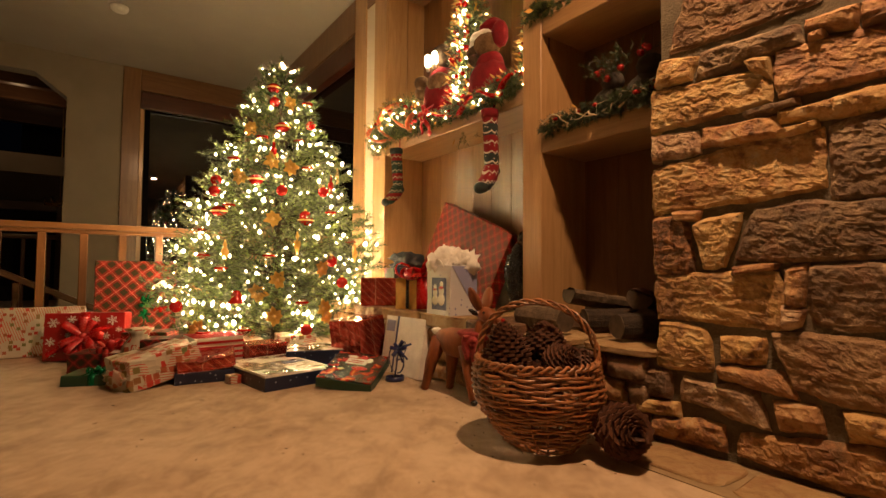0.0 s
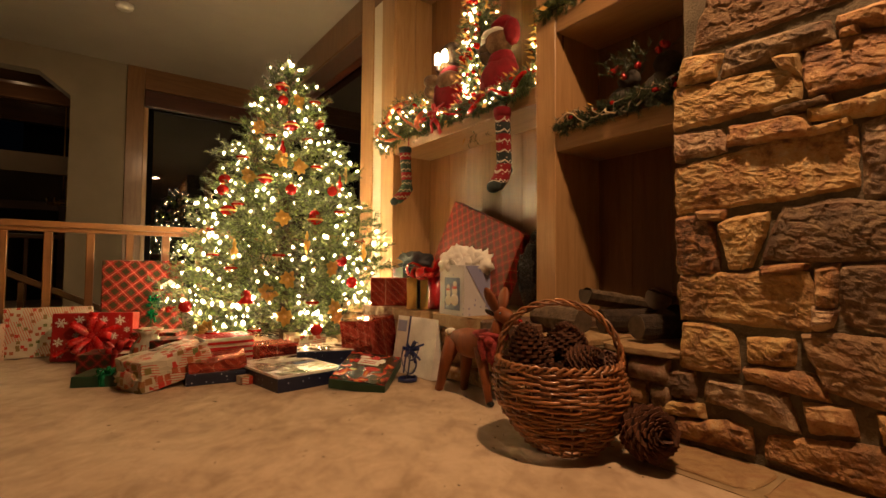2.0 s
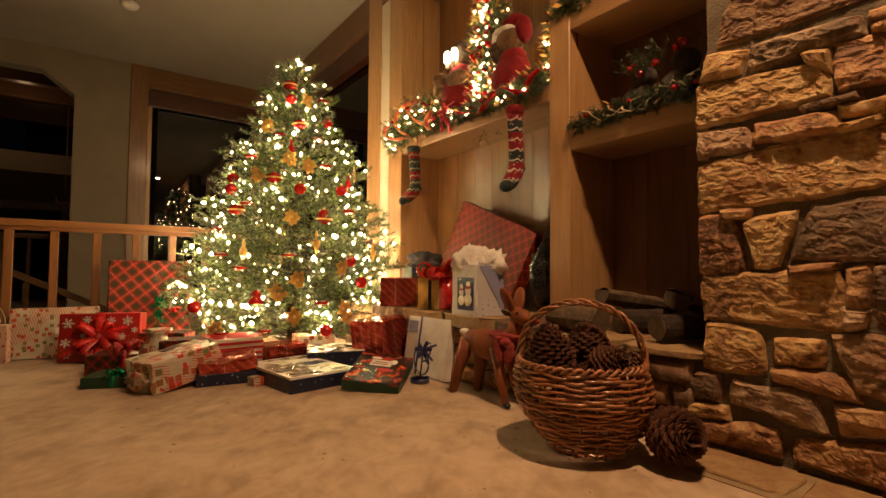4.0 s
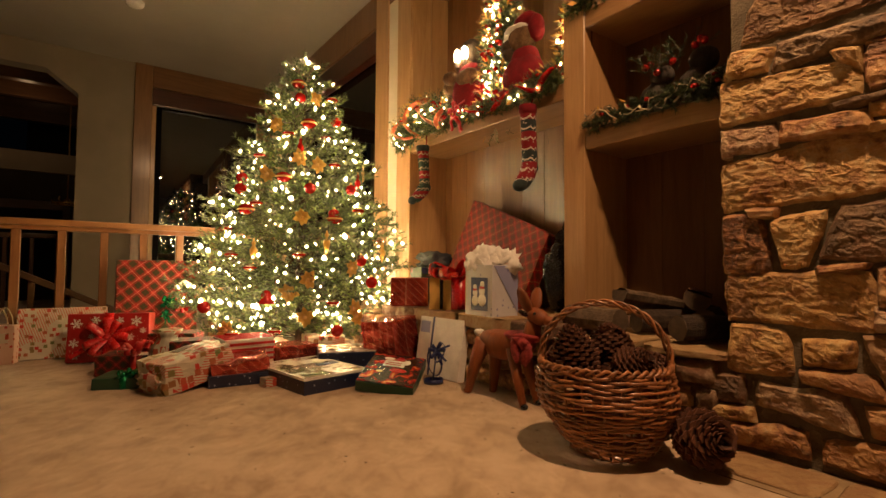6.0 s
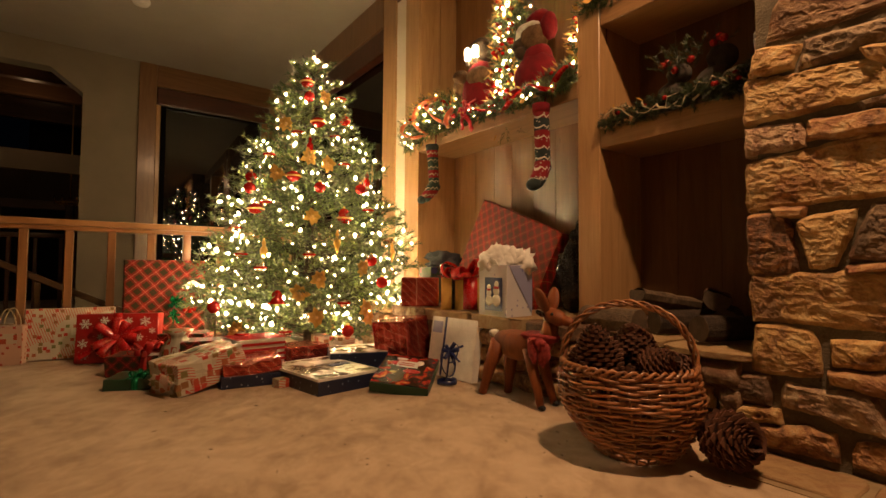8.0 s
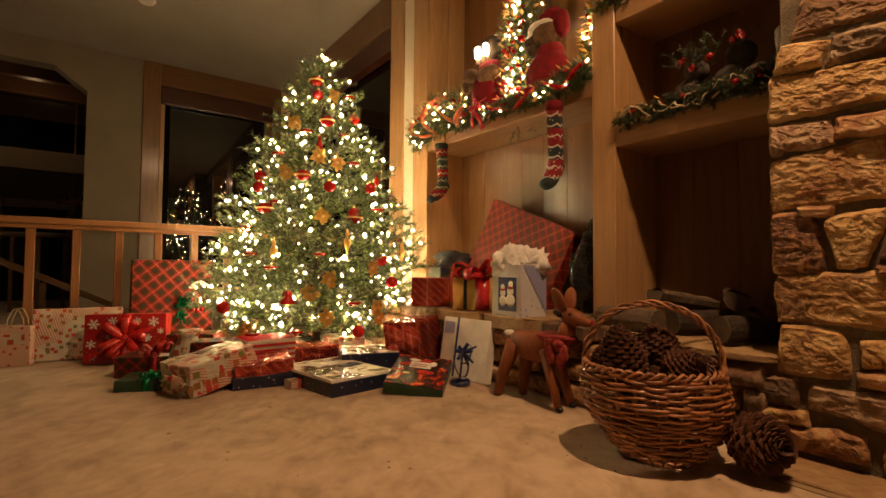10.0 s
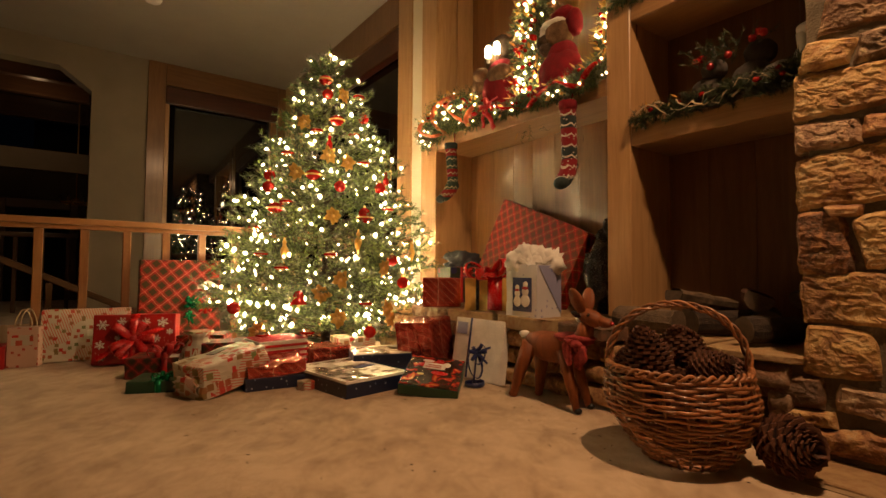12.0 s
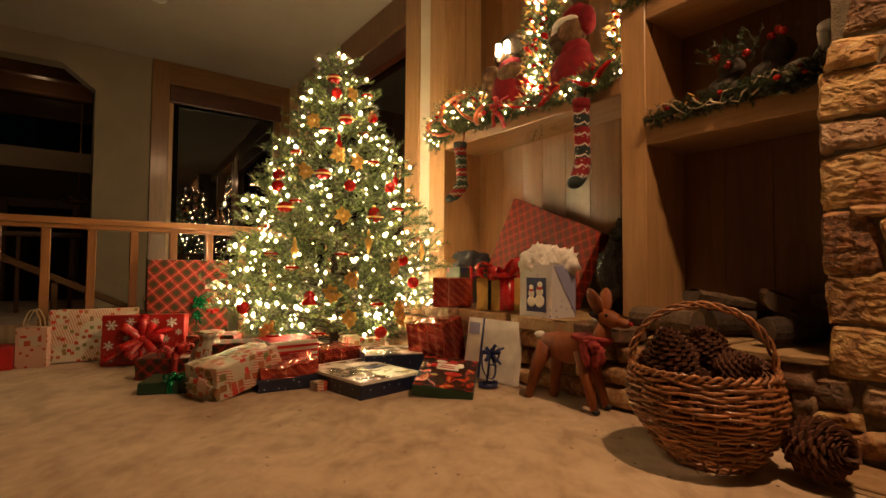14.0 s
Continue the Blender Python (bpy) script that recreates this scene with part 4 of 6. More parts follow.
while y < 3.6:
    w = (0.205, 0.19, 0.215, 0.2)[k % 4]
    e = min(y + w, 3.655)
    # planks of the right bay are coloured darker to stand in for its shade
    part("back_plank", box(XB, XB + 0.022, y + 0.0006, e - 0.0006, 0.36, 3.064, 0.0016), PLANK if y > 1.7 else SHADEPLANK, case)
    y, k = e, k + 1
part("backing", box(XB + 0.0235, XB + 0.03, 0.95, 3.655, 0.33, 3.064), DARKWOOD, case)
# the inner side of the left post shows two boards with a fine joint
part("side_board", box(2.008, 2.19, 3.436, 3.4505, 1.612, 2.859, 0.003), PINE, case)
part("side_board", box(2.195, XB - 0.003, 3.436, 3.4505, 1.612, 2.859, 0.003), PINE, case)

# ---------------------------------------------------------------- christmas tree
TREE = (1.255, 3.785)
rngn = np.random.default_rng(7)
rng = random.Random(7)
PROFILE = ((0.0, 0.60), (0.12, 0.76), (0.28, 0.82), (0.55, 0.765), (0.85, 0.655), (1.1, 0.56), (1.35, 0.46), (1.6, 0.355), (1.78, 0.29), (1.95, 0.20), (2.1, 0.11), (2.2, 0.04), (2.3, 0.01))


def reach(z):
    return float(np.interp(z, [p[0] for p in PROFILE], [p[1] for p in PROFILE]))


tree = thing("christmas_tree", "full green artificial fir dressed with lights and ornaments", "christmas tree", pose(TREE[0], TREE[1], 0))
trunk = lathe([(0.035, 0.0), (0.032, 0.6), (0.024, 1.3), (0.012, 2.0), (0.004, 2.2)], 10)
part("trunk", trunk, BARK, tree)
stand = join(*[box(-0.32, 0.32, -0.02, 0.02, 0.0, 0.035, 0.006) if k == 0 else box(-0.02, 0.02, -0.32, 0.32, 0.036, 0.07, 0.006) for k in range(2)])
part("stand", stand, GREENPLAIN, tree)
twigs, sprigs, limb_parts, tips = [], [], [], []
z = 0.14
while z < 2.12:
    R = reach(z)
    nb = max(6, int(math.tau * R / 0.235))
    phase = rng.uniform(0, math.tau)
    for k in range(nb):
        a = phase + k * math.tau / nb + rng.uniform(-0.16, 0.16)
        r1 = R * rng.uniform(0.80, 1.03)
        zb = z + rng.uniform(-0.04, 0.04)
        rise = rng.uniform(0.03, 0.15) * (0.4 + R)
        p0 = Vector((0, 0, zb - 0.03))
        p1 = Vector((math.cos(a) * r1, math.sin(a) * r1, max(0.06, zb + rise)))
        d = p1 - p0
        L = d.length
        d.normalize()
        limb_parts.append((p0, p1))
        sideways = Vector((-math.sin(a), math.cos(a), 0))
        s = 0.3 * L
        flip = 1
        while s < L:
            q = p0 + d * s
            ln = rng.uniform(0.11, 0.19) * (0.75 + 0.25 * (1 - s / L)) * (0.55 + 0.6 * min(1, R / 0.5))
            w = d * rng.uniform(0.6, 1.0) + sideways * flip * rng.uniform(0.4, 0.9) + Vector((0, 0, rng.uniform(-0.3, 0.75)))
            w.normalize()
            twigs.append((q, w, ln))
            if s > 0.66 * L:
                tips.append((q + w * ln * 0.42 + Vector((0, 0, 0.014)), s / L))
            flip = -flip
            s += 0.034
        twigs.append((p1 - d * 0.10, d + Vector((0, 0, 0.35)), 0.13))
        tips.append((p1 - d * 0.05 + Vector((0, 0, 0.02)), 1.0))
    z += 0.112 if z < 1.6 else 0.085
for k in range(7):
    a = k * math.tau / 7
    twigs.append((Vector((0, 0, 2.06)), Vector((0.35 * math.cos(a), 0.35 * math.sin(a), 1)), 0.12))
twigs.append((Vector((0, 0, 2.10)), Vector((0.02, 0, 1)), 0.15))
tri = fir([(tuple(p), tuple(w), l) for p, w, l in twigs], 46, 0.044, 0.0048, rngn)
needle_mesh("crown", tri, NEEDLE, tree)
lv, lf = [], []
for p0, p1 in limb_parts:
    side = (p1 - p0).cross(Vector((0, 0, 1))).normalized() * 0.004
    up = Vector((0, 0, 0.004))
    b = len(lv)
    lv += [tuple(p0 + side), tuple(p0 - side), tuple(p0 + up * 2), tuple(p1)]
    lf += [(b, b + 1, b + 3), (b + 1, b + 2, b + 3), (b + 2, b, b + 3)]
tagged(raw("branch", lv, lf, BARK, tree), kind="stuff")

# strings of little warm lights wound over the branch tips
ball = bmesh.new()
bmesh.ops.create_icosphere(ball, subdivisions=1, radius=1)
BV = [v.co.copy() for v in ball.verts]
BF = [[v.index for v in f.verts] for f in ball.faces]
ball.free()


def bulbs(name, points, size, label, parent=None):
    vv, ff = [], []
    for p in points:
        b = len(vv)
        s = size * rng.choice((0.5, 0.58, 0.7, 0.85, 1.05, 1.45))
        vv += [(p[0] + c.x * s, p[1] + c.y * s, p[2] + c.z * s * 1.3) for c in BV]
        ff += [[i + b for i in f] for f in BF]
    ob = raw(name, vv, ff, BULBS_B if parent else BULBS, parent, True)
    return tagged(ob, label, "" if parent else "string lights", kind="stuff")


rng.shuffle(tips)
chosen = []
for p, s in tips:
    if all((p - q).length > 0.07 for q in chosen):
        chosen.append(p + Vector((0, 0, 0.012)))
    if len(chosen) >= 430:
        break
extra = 0
for p, s in tips:
    if p.z < 0.38 and extra < 80 and all((p - q).length > 0.045 for q in chosen):
        chosen.append(p + Vector((0, 0, 0.01)))
        extra += 1
chosen.append(Vector((0.0, -0.02, 2.19)))
lights = bulbs("string_lights", [(p.x + TREE[0], p.y + TREE[1], p.z) for p in chosen], 0.0075, "many small warm white lights, lit, wound through the tree")

# ornaments hung by height and by bearing round the tree (0 faces the room's middle)


def hang(z, bearing, out=1.0):
    a = radians(-108 + bearing)
    r = reach(z) * out
    return TREE[0] + r * math.cos(a), TREE[1] + r * math.sin(a), z


def ornament(kind, z, bearing, out=1.0):
    x, y, zz = hang(z, bearing, out)
    m = pose(x, y, zz, 0, 0, bearing)
    if kind == "ball":
        t = thing("bauble", "glossy red ball ornament on the fir", "ornament", m, "tree ornaments")
        part("glass_ball", lathe([(0.004, -0.038), (0.023, -0.032), (0.036, -0.014), (0.039, 0.0), (0.035, 0.017), (0.020, 0.032), (0.005, 0.037)], 16, 0.03, 8), REDGLOSS, t)
        part("cap", lathe([(0.008, 0.033), (0.008, 0.045), (0.003, 0.047)], 8), GOLD, t)
    elif kind == "oval":
        t = thing("oval_ornament", "red ribbed oval ornament with a gold band", "ornament", m, "tree ornaments")
        part("body", lathe([(0.004, -0.036), (0.026, -0.031), (0.044, -0.016), (0.050, 0.0), (0.044, 0.016), (0.026, 0.031), (0.004, 0.036)], 24, 0.05, 12), REDGLOSS, t)
        part("band", lathe([(0.049, -0.005), (0.0535, -0.003), (0.0535, 0.003), (0.049, 0.005)], 24), GOLD, t)
    elif kind == "finial":
        t = thing("finial_ornament", "slender red and gold drop ornament", "ornament", m, "tree ornaments")
        part("drop", lathe([(0.002, -0.075), (0.008, -0.05), (0.021, -0.012), (0.022, 0.008), (0.010, 0.028), (0.009, 0.04), (0.013, 0.05), (0.003, 0.068)], 14, 0.06, 6), GOLDLEAF if z < 1.2 else REDGLOSS, t)
        part("cap", lathe([(0.005, 0.066), (0.005, 0.076), (0.002, 0.078)], 8), GOLD, t)
    elif kind == "bell":
        t = thing("bell_ornament", "red fluted bell ornament", "ornament", m, "tree ornaments")
        part("bell", lathe([(0.052, -0.04), (0.047, -0.034), (0.034, -0.02), (0.030, 0.01), (0.022, 0.03), (0.008, 0.038)], 24, 0.04, 10), REDGLOSS, t)
        part("clapper", blob(0, 0, -0.046, 0.009, 0.009, 0.009, detail=2), GOLD, t)
    elif kind == "glass":
        t = thing("mercury_ornament", "silvered glass ornament catching the lights", "ornament", m, "tree ornaments")
        part("glass_ball", lathe([(0.004, -0.024), (0.026, -0.02), (0.040, 0.0), (0.026, 0.02), (0.004, 0.026)], 20, 0.04, 10), SILVER, t)
        part("band", lathe([(0.036, -0.006), (0.042, -0.004), (0.042, 0.004), (0.036, 0.006)], 20), REDGLOSS, t)
    else:
        t = thing("flower_ornament", "gold fabric poinsettia clipped to the fir", "ornament", m, "tree ornaments")
        rr = random.Random(int(z * 1000))
        for k in range(7):
            a = k * math.tau / 7 + rr.uniform(-0.2, 0.2)
            L = 0.055 * rr.uniform(0.8, 1.2)
            bm = bmesh.new()
            rows = []
            for i in range(6):
                s = i / 5
                w = 0.019 * math.sin(math.pi * min(0.97, s * 0.9 + 0.08))
                r = L * s
                rows.append([bm.verts.new((math.cos(a) * r - math.sin(a) * w * q, -0.016 * math.sin(2.2 * s) - 0.006 * abs(q) + 0.004, math.sin(a) * r + math.cos(a) * w * q)) for q in (-1, 0, 1)])
            for r0, r1 in zip(rows, rows[1:]):
                for q in range(2):
                    bm.faces.new((r0[q], r0[q + 1], r1[q + 1], r1[q]))
            solid(bm, 0.001)
            part("petal", bm, GOLDLEAF, t, smooth=True)
        part("centre", blob(0, -0.012, 0, 0.010, 0.008, 0.010, 0.3, 2), GOLD, t)
    return t

ornament("ball", 1.12, -47)
ornament("ball", 1.12, 3)
ornament("ball", 1.14, 34)
ornament("ball", 0.95, 17)
ornament("ball", 0.65, 29)
ornament("ball", 0.51, 33)
ornament("ball", 1.20, -50)
ornament("ball", 0.36, -46)
ornament("ball", 1.66, 41)
ornament("ball", 1.80, -7)
ornament("ball", 0.22, 14)
ornament("oval", 1.60, 4)
ornament("oval", 1.19, -15)
ornament("oval", 0.92, 17)
ornament("oval", 1.92, -12)
ornament("oval", 0.97, -36)
ornament("finial", 1.41, -4)
ornament("finial", 0.76, 11)
ornament("finial", 0.71, 48)
ornament("finial", 1.20, 44)
ornament("finial", 0.70, -25)
ornament("bell", 0.43, -16)
ornament("flower", 0.92, -2)
ornament("flower", 0.53, 1)
ornament("flower", 0.60, 22)
ornament("flower", 0.45, -7)
ornament("flower", 0.31, -0)
ornament("flower", 0.30, 22)
ornament("flower", 1.29, 9)
ornament("flower", 1.33, -5)
ornament("flower", 1.80, 14)
ornament("flower", 1.29, 56)
ornament("flower", 1.58, -30)
ornament("flower", 1.21, -27)
ornament("flower", 0.23, -33)
ornament("flower", 0.35, 21)
ornament("glass", 0.85, -47)
ornament("glass", 0.60, -25)
ornament("glass", 0.68, -3)
ornament("glass", 0.39, 12)
ornament("glass", 1.50, 20)
ornament("glass", 0.99, 36)
ornament("glass", 1.35, -39)
ornament("glass", 1.51, -16)
ornament("glass", 0.79, 47)
ornament("glass", 0.68, -37)
ornament("glass", 0.23, -12)
ornament("glass", 1.01, -30)
ornament("glass", 1.84, 49)
ornament("glass", 1.30, 24)
ornament("glass", 0.21, -31)

# ---------------------------------------------------------------- presents round the tree


def band(t, sx, sy, sz, at, width, material, along="y", lift=0.0018):
    """A ribbon laid over a box's front, top and back."""
    if along == "y":
        pts = [(at, -sy / 2 - lift, 0.004), (at, -sy / 2 - lift, sz * 0.5), (at, -sy / 2 - lift, sz + lift), (at, 0, sz + lift * 1.6), (at, sy / 2 + lift, sz + lift), (at, sy / 2 + lift, 0.004)]
        return part("ribbon", ribbon(pts, width, across=(1, 0, 0)), material, t)
    pts = [(-sx / 2 - lift, at, 0.004), (-sx / 2 - lift, at, sz * 0.5), (-sx / 2 - lift, at, sz + lift), (0, at, sz + lift * 1.6), (sx / 2 + lift, at, sz + lift), (sx / 2 + lift, at, 0.004)]
    return part("ribbon", ribbon(pts, width, across=(0, 1, 0)), material, t)


def present(label, m, size, paper, ribbons=(), bow_at=None, bow_mat=None, bow_size=0.06, crumple=0.004, name="wrapped_present", seed=1):
    t = thing(name, label, "present", m, "presents round the tree")
    part("wrapping", wrapped(*size, crumple), paper, t)
    # folded flaps of the paper at both ends
    sx, sy, sz = size
    for e in (-1, 1):
        f = bmesh.new()
        x = e * (sx / 2 + crumple * 0.6 + 0.0015)
        f.faces.new([f.verts.new(c) for c in ((x, -sy * 0.47, sz * 0.03), (x, sy * 0.47, sz * 0.03), (x, sy * 0.12, sz * 0.62), (x, -sy * 0.12, sz * 0.62))])
        solid(f, 0.001)
        part("end_fold", f, paper, t)
    for at, width, mat, along in ribbons:
        band(t, *size, at, width, mat, along)
    if bow_at:
        bow(t, bow_at, bow_size, bow_mat, 7, seed)
    return t


present("bright red wrapped box beside the railing", pose(-0.62, 4.24, 0), (0.16, 0.16, 0.135), RED)

bag = thing("gift_bag", "small dotted paper gift bag with cord handles", "gift bag", pose(-0.455, 4.22, 0, 0, 0, -14), "presents round the tree")
bm = wrapped(0.15, 0.08, 0.235, 0.003, 0.003)
part("bag_body", bm, DOTBAG, bag)
for yy in (-0.036, 0.036):
    part("handle", tube([(0.042 * math.cos(a) * (1.0 if math.sin(a) < 0.6 else 0.9), yy, 0.225 + 0.115 * math.sin(a)) for a in [math.pi * i / 12 for i in range(13)]], 0.0035), KRAFT, bag)
part("front_label", box(-0.055, 0.05, -0.0445, -0.0425, 0.13, 0.19, 0.0), CANDY, bag)

p = present("large flat box in cream candy-print paper leaning at the railing", pose(-0.155, 4.27, 0.0, -8, 0, -3), (0.47, 0.10, 0.325), CANDY2, ())
part("gift_tag", box(0.0, 0.09, -0.055, -0.053, 0.15, 0.19), WHITE, p)
snow = present("red snowflake-paper box tied with red satin ribbon", pose(0.10, 3.99, 0, -4, 0, -17), (0.44, 0.17, 0.30), SNOWRED, [(0.0, 0.05, SATIN, "y")], pose(0.0, -0.095, 0.15, 70, 0, 0), SATIN, 0.145, seed=3)
for k, (x, z, r) in enumerate(((-0.17, 0.24, 0.032), (-0.07, 0.26, 0.026), (0.06, 0.255, 0.024), (0.15, 0.25, 0.032), (0.19, 0.19, 0.02), (-0.18, 0.12, 0.028), (-0.09, 0.16, 0.018), (0.12, 0.15, 0.024), (-0.17, 0.045, 0.024), (0.17, 0.07, 0.028))):
    bars = []
    for j in range(3):
        b_ = box(-r, r, -0.0008, 0.0008, -r * 0.10, r * 0.10)
        for e in (-1, 1):
            tip = box(-0.3 * r, 0.3 * r, -0.0007, 0.0007, -r * 0.07, r * 0.07)
            tip.transform(pose(e * r * 0.62, 0, 0, 0, 60, 0))
            b_ = join(b_, tip)
        b_.transform(pose(0, 0, 0, 0, 60 * j + 7 * k, 0))
        bars.append(b_)
    flake = part("snowflake", join(*bars), WHITE, snow)
    flake.location = (x, -0.0905, z)
p = present("dark tartan parcel with a red bow on the carpet", pose(0.20, 3.50, 0, 0, 0, -22), (0.34, 0.22, 0.11), PLAIDDARK, [(0.02, 0.03, RED, "y")], pose(0.0, -0.03, 0.115), RED, 0.10, seed=5)
part("gift_tag", box(0.04, 0.13, -0.09, -0.03, 0.122, 0.124), WHITE, p).rotation_euler = (0.15, 0, 0)
present("flat dark green and tartan box with green ribbon", pose(0.185, 3.145, 0, 0, 0, -24), (0.34, 0.22, 0.055), GREENPLAIN, [(-0.03, 0.03, GREENFOIL, "y")], pose(-0.03, -0.05, 0.058), GREENFOIL, 0.055, seed=6)

pouch = thing("wrapped_present", "small cream parcel with gathered ruffled top", "present", pose(0.335, 3.33, 0, 0, 0, -30), "presents round the tree")
bm = lathe([(0.085, 0.0), (0.09, 0.08), (0.08, 0.16), (0.045, 0.20), (0.05, 0.225), (0.075, 0.25), (0.06, 0.245)], 22, 0.10, 9)
for v in bm.verts:
    v.co += noise.noise_vector(v.co * 16) * 0.012
    v.co.z = max(0, v.co.z)
part("wrapping", bm, CANDY, pouch)

soft = present("soft cream parcel with red stripes and printed motifs", pose(0.39, 2.96, 0.026, 0, -9, 24), (0.37, 0.23, 0.15), CANDY, crumple=0.017, seed=7)
bm = lathe([(0.045, 0.0), (0.062, 0.03), (0.052, 0.07), (0.085, 0.10), (0.078, 0.104)], 26, 0.16, 9)
for v in bm.verts:
    v.co = Vector((v.co.x * 0.55, v.co.y * 1.15, v.co.z)) + noise.noise_vector(v.co * 20) * 0.014
bm.transform(pose(-0.135, -0.03, 0.055, 0, -75, 0) @ Matrix.Scale(0.85, 4))
part("gathered_end", bm, CANDY, soft)
part("gift_tag", box(-0.05, 0.07, 0.0, 0.045, 0.163, 0.165), REDWOOD, soft).rotation_euler = (0, 0, 0.3)
p = present("red and white striped box under the lowest branches", pose(0.70, 3.17, 0, 0, 0, 4), (0.27, 0.24, 0.20), STRIPE)
for k in range(9):
    part("stripe", box(-0.137, 0.137, -0.12 + k * 0.027, -0.107 + k * 0.027, 0.2035, 0.206), RED, p)
for k in range(6):
    part("stripe", box(-0.137, 0.137, -0.1265, -0.1235, 0.018 + k * 0.03, 0.032 + k * 0.03), RED, p)
p = present("navy box under crumpled red and gold foil", pose(0.62, 2.93, 0, 0, 0, -6), (0.31, 0.24, 0.06), NAVY)
bm = wrapped(0.29, 0.22, 0.06, 0.03, 0.004)
bm.transform(pose(-0.0, 0.0, 0.064, 4, -6, 0))
part("foil", bm, PLAIDFOIL, p, "crumpled red and gold foil paper")
p = present("dark red tartan box beside the snowy parcel", pose(0.50, 3.30, 0, 0, 0, -14), (0.30, 0.2, 0.19), PLAIDDARK)
present("small printed parcel behind the navy box", pose(0.73, 2.735, 0, 0, 0, 12), (0.09, 0.07, 0.045), CANDY)


def photo_mat(name, cols, scale=9.0, rough=0.5):
    m, nt, b = graph(name)
    n = node(nt, "ShaderNodeTexNoise", Vector=coords(nt), Scale=scale, Detail=4.0, Roughness=0.55, Distortion=0.9).outputs[0]
    nt.links.new(ramp(nt, n, *cols), b.inputs["Base Color"])
    b.inputs["Roughness"].default_value = rough
    return m


SNOWPIC = photo_mat("snow_scene_print", [(0.36, (0.06, 0.045, 0.035)), (0.45, (0.20, 0.15, 0.11)), (0.52, (0.36, 0.29, 0.23)), (0.56, (0.66, 0.62, 0.56)), (0.72, (0.74, 0.70, 0.64))], 9.0, 0.22)
FIREPIC = photo_mat("fireside_print", [(0.44, (0.014, 0.006, 0.005)), (0.52, (0.08, 0.008, 0.006)), (0.58, (0.34, 0.018, 0.012)), (0.66, (0.50, 0.12, 0.03)), (0.76, (0.66, 0.38, 0.13))], 17.0, 0.25)
gb = thing("gift_box", "navy starred gift box with a snowy printed lid", "gift box", pose(0.933, 2.716, 0, 0, 0, 9), "presents round the tree")
part("box_body", wrapped(0.365, 0.51, 0.072, 0.001, 0.003), NAVY, gb)
part("lid_print", box(-0.18, 0.18, -0.252, 0.252, 0.0735, 0.0785, 0.0015), SNOWPIC, gb)
for sx in (-1, 1):
    part("lid_edge", box(sx * 0.1825 - 0.002, sx * 0.1825 + 0.002, -0.255, 0.255, 0.068, 0.0805), WHITE, gb)
for sy in (-1, 1):
    part("lid_edge", box(-0.18, 0.18, sy * 0.2545 - 0.002, sy * 0.2545 + 0.002, 0.068, 0.0805), WHITE, gb)
part("gift_tag", box(0.04, 0.16, -0.02, 0.03, 0.0795, 0.0815), NAVYPLAIN, gb)
part("card", box(0.0, 0.17, 0.06, 0.15, 0.0815, 0.0835), WHITE, gb)

rb = thing("gift_box", "flat dark green box with a fireside printed lid, propped up", "gift box", pose(1.242, 2.39, 0.035, 12, 6, -43), "presents round the tree")
part("box_body", wrapped(0.285, 0.36, 0.05, 0.001, 0.003), GREENPLAIN, rb)
part("lid_print", box(-0.14, 0.14, -0.177, 0.177, 0.0515, 0.056, 0.0015), FIREPIC, rb)
part("gift_tag", box(-0.06, 0.05, 0.02, 0.09, 0.0565, 0.058), WHITE, rb)
for x, y, a, b, m in ((-0.045, 0.115, 0.030, 0.016, TISSUE), (0.015, 0.12, 0.022, 0.026, SATIN), (0.055, 0.085, 0.020, 0.030, TISSUE), (-0.07, 0.06, 0.022, 0.024, SATIN), (0.03, -0.02, 0.045, 0.024, SATIN), (-0.06, -0.05, 0.018, 0.012, GOLDLEAF)):
    part("printed_shape", blob(x, y, 0.0562, a, b, 0.0008, detail=2), m, rb)
for k in range(2):
    part("tag_writing", box(-0.05 + 0.01 * k, 0.03, 0.035 + 0.022 * k, 0.044 + 0.022 * k, 0.0582, 0.0592), RED, rb)

wb = thing("gift_box", "white gift box standing on edge with dark blue ribbon", "gift box", pose(1.548, 2.415, 0.0, -9, 0, -84), "presents round the tree")
part("box_body", wrapped(0.36, 0.05, 0.325, 0.001, 0.003), WHITE, wb)
band(wb, 0.36, 0.05, 0.325, -0.06, 0.014, NAVYPLAIN)
part("gift_tag", box(-0.165, -0.085, -0.0285, -0.0265, 0.235, 0.30), LILAC, wb)
curl = thing("ribbon_curls", "curled dark blue ribbon on the carpet by the white box", "ribbon", pose(1.437, 2.30, 0), "presents round the tree")
part("curl", ribbon([(0.05 * math.cos(a), 0.05 * math.sin(a), 0.012 + 0.001 * a) for a in [i * 0.35 for i in range(20)]], 0.022, across=(0, 0, 1)), NAVYPLAIN, curl)
part("curl", ribbon([(0.02 + 0.045 * math.cos(a), 0.02 + 0.02 * math.sin(a), 0.11 + 0.07 * math.sin(a)) for a in [i * 0.4 - 1.0 for i in range(17)]], 0.02, across=(0.3, 1, 0)), NAVYPLAIN, curl)
part("curl", ribbon([(0.03 + 0.03 * math.cos(a), -0.01 + 0.02 * math.sin(a), 0.16 + 0.045 * math.sin(a + 1)) for a in [i * 0.4 for i in range(17)]], 0.02, across=(0.5, 1, 0.2)), NAVYPLAIN, curl)
bow(curl, pose(0.03, 0.02, 0.165, 70, 0, -40), 0.052, NAVYPLAIN, 6, 17, 1.0)
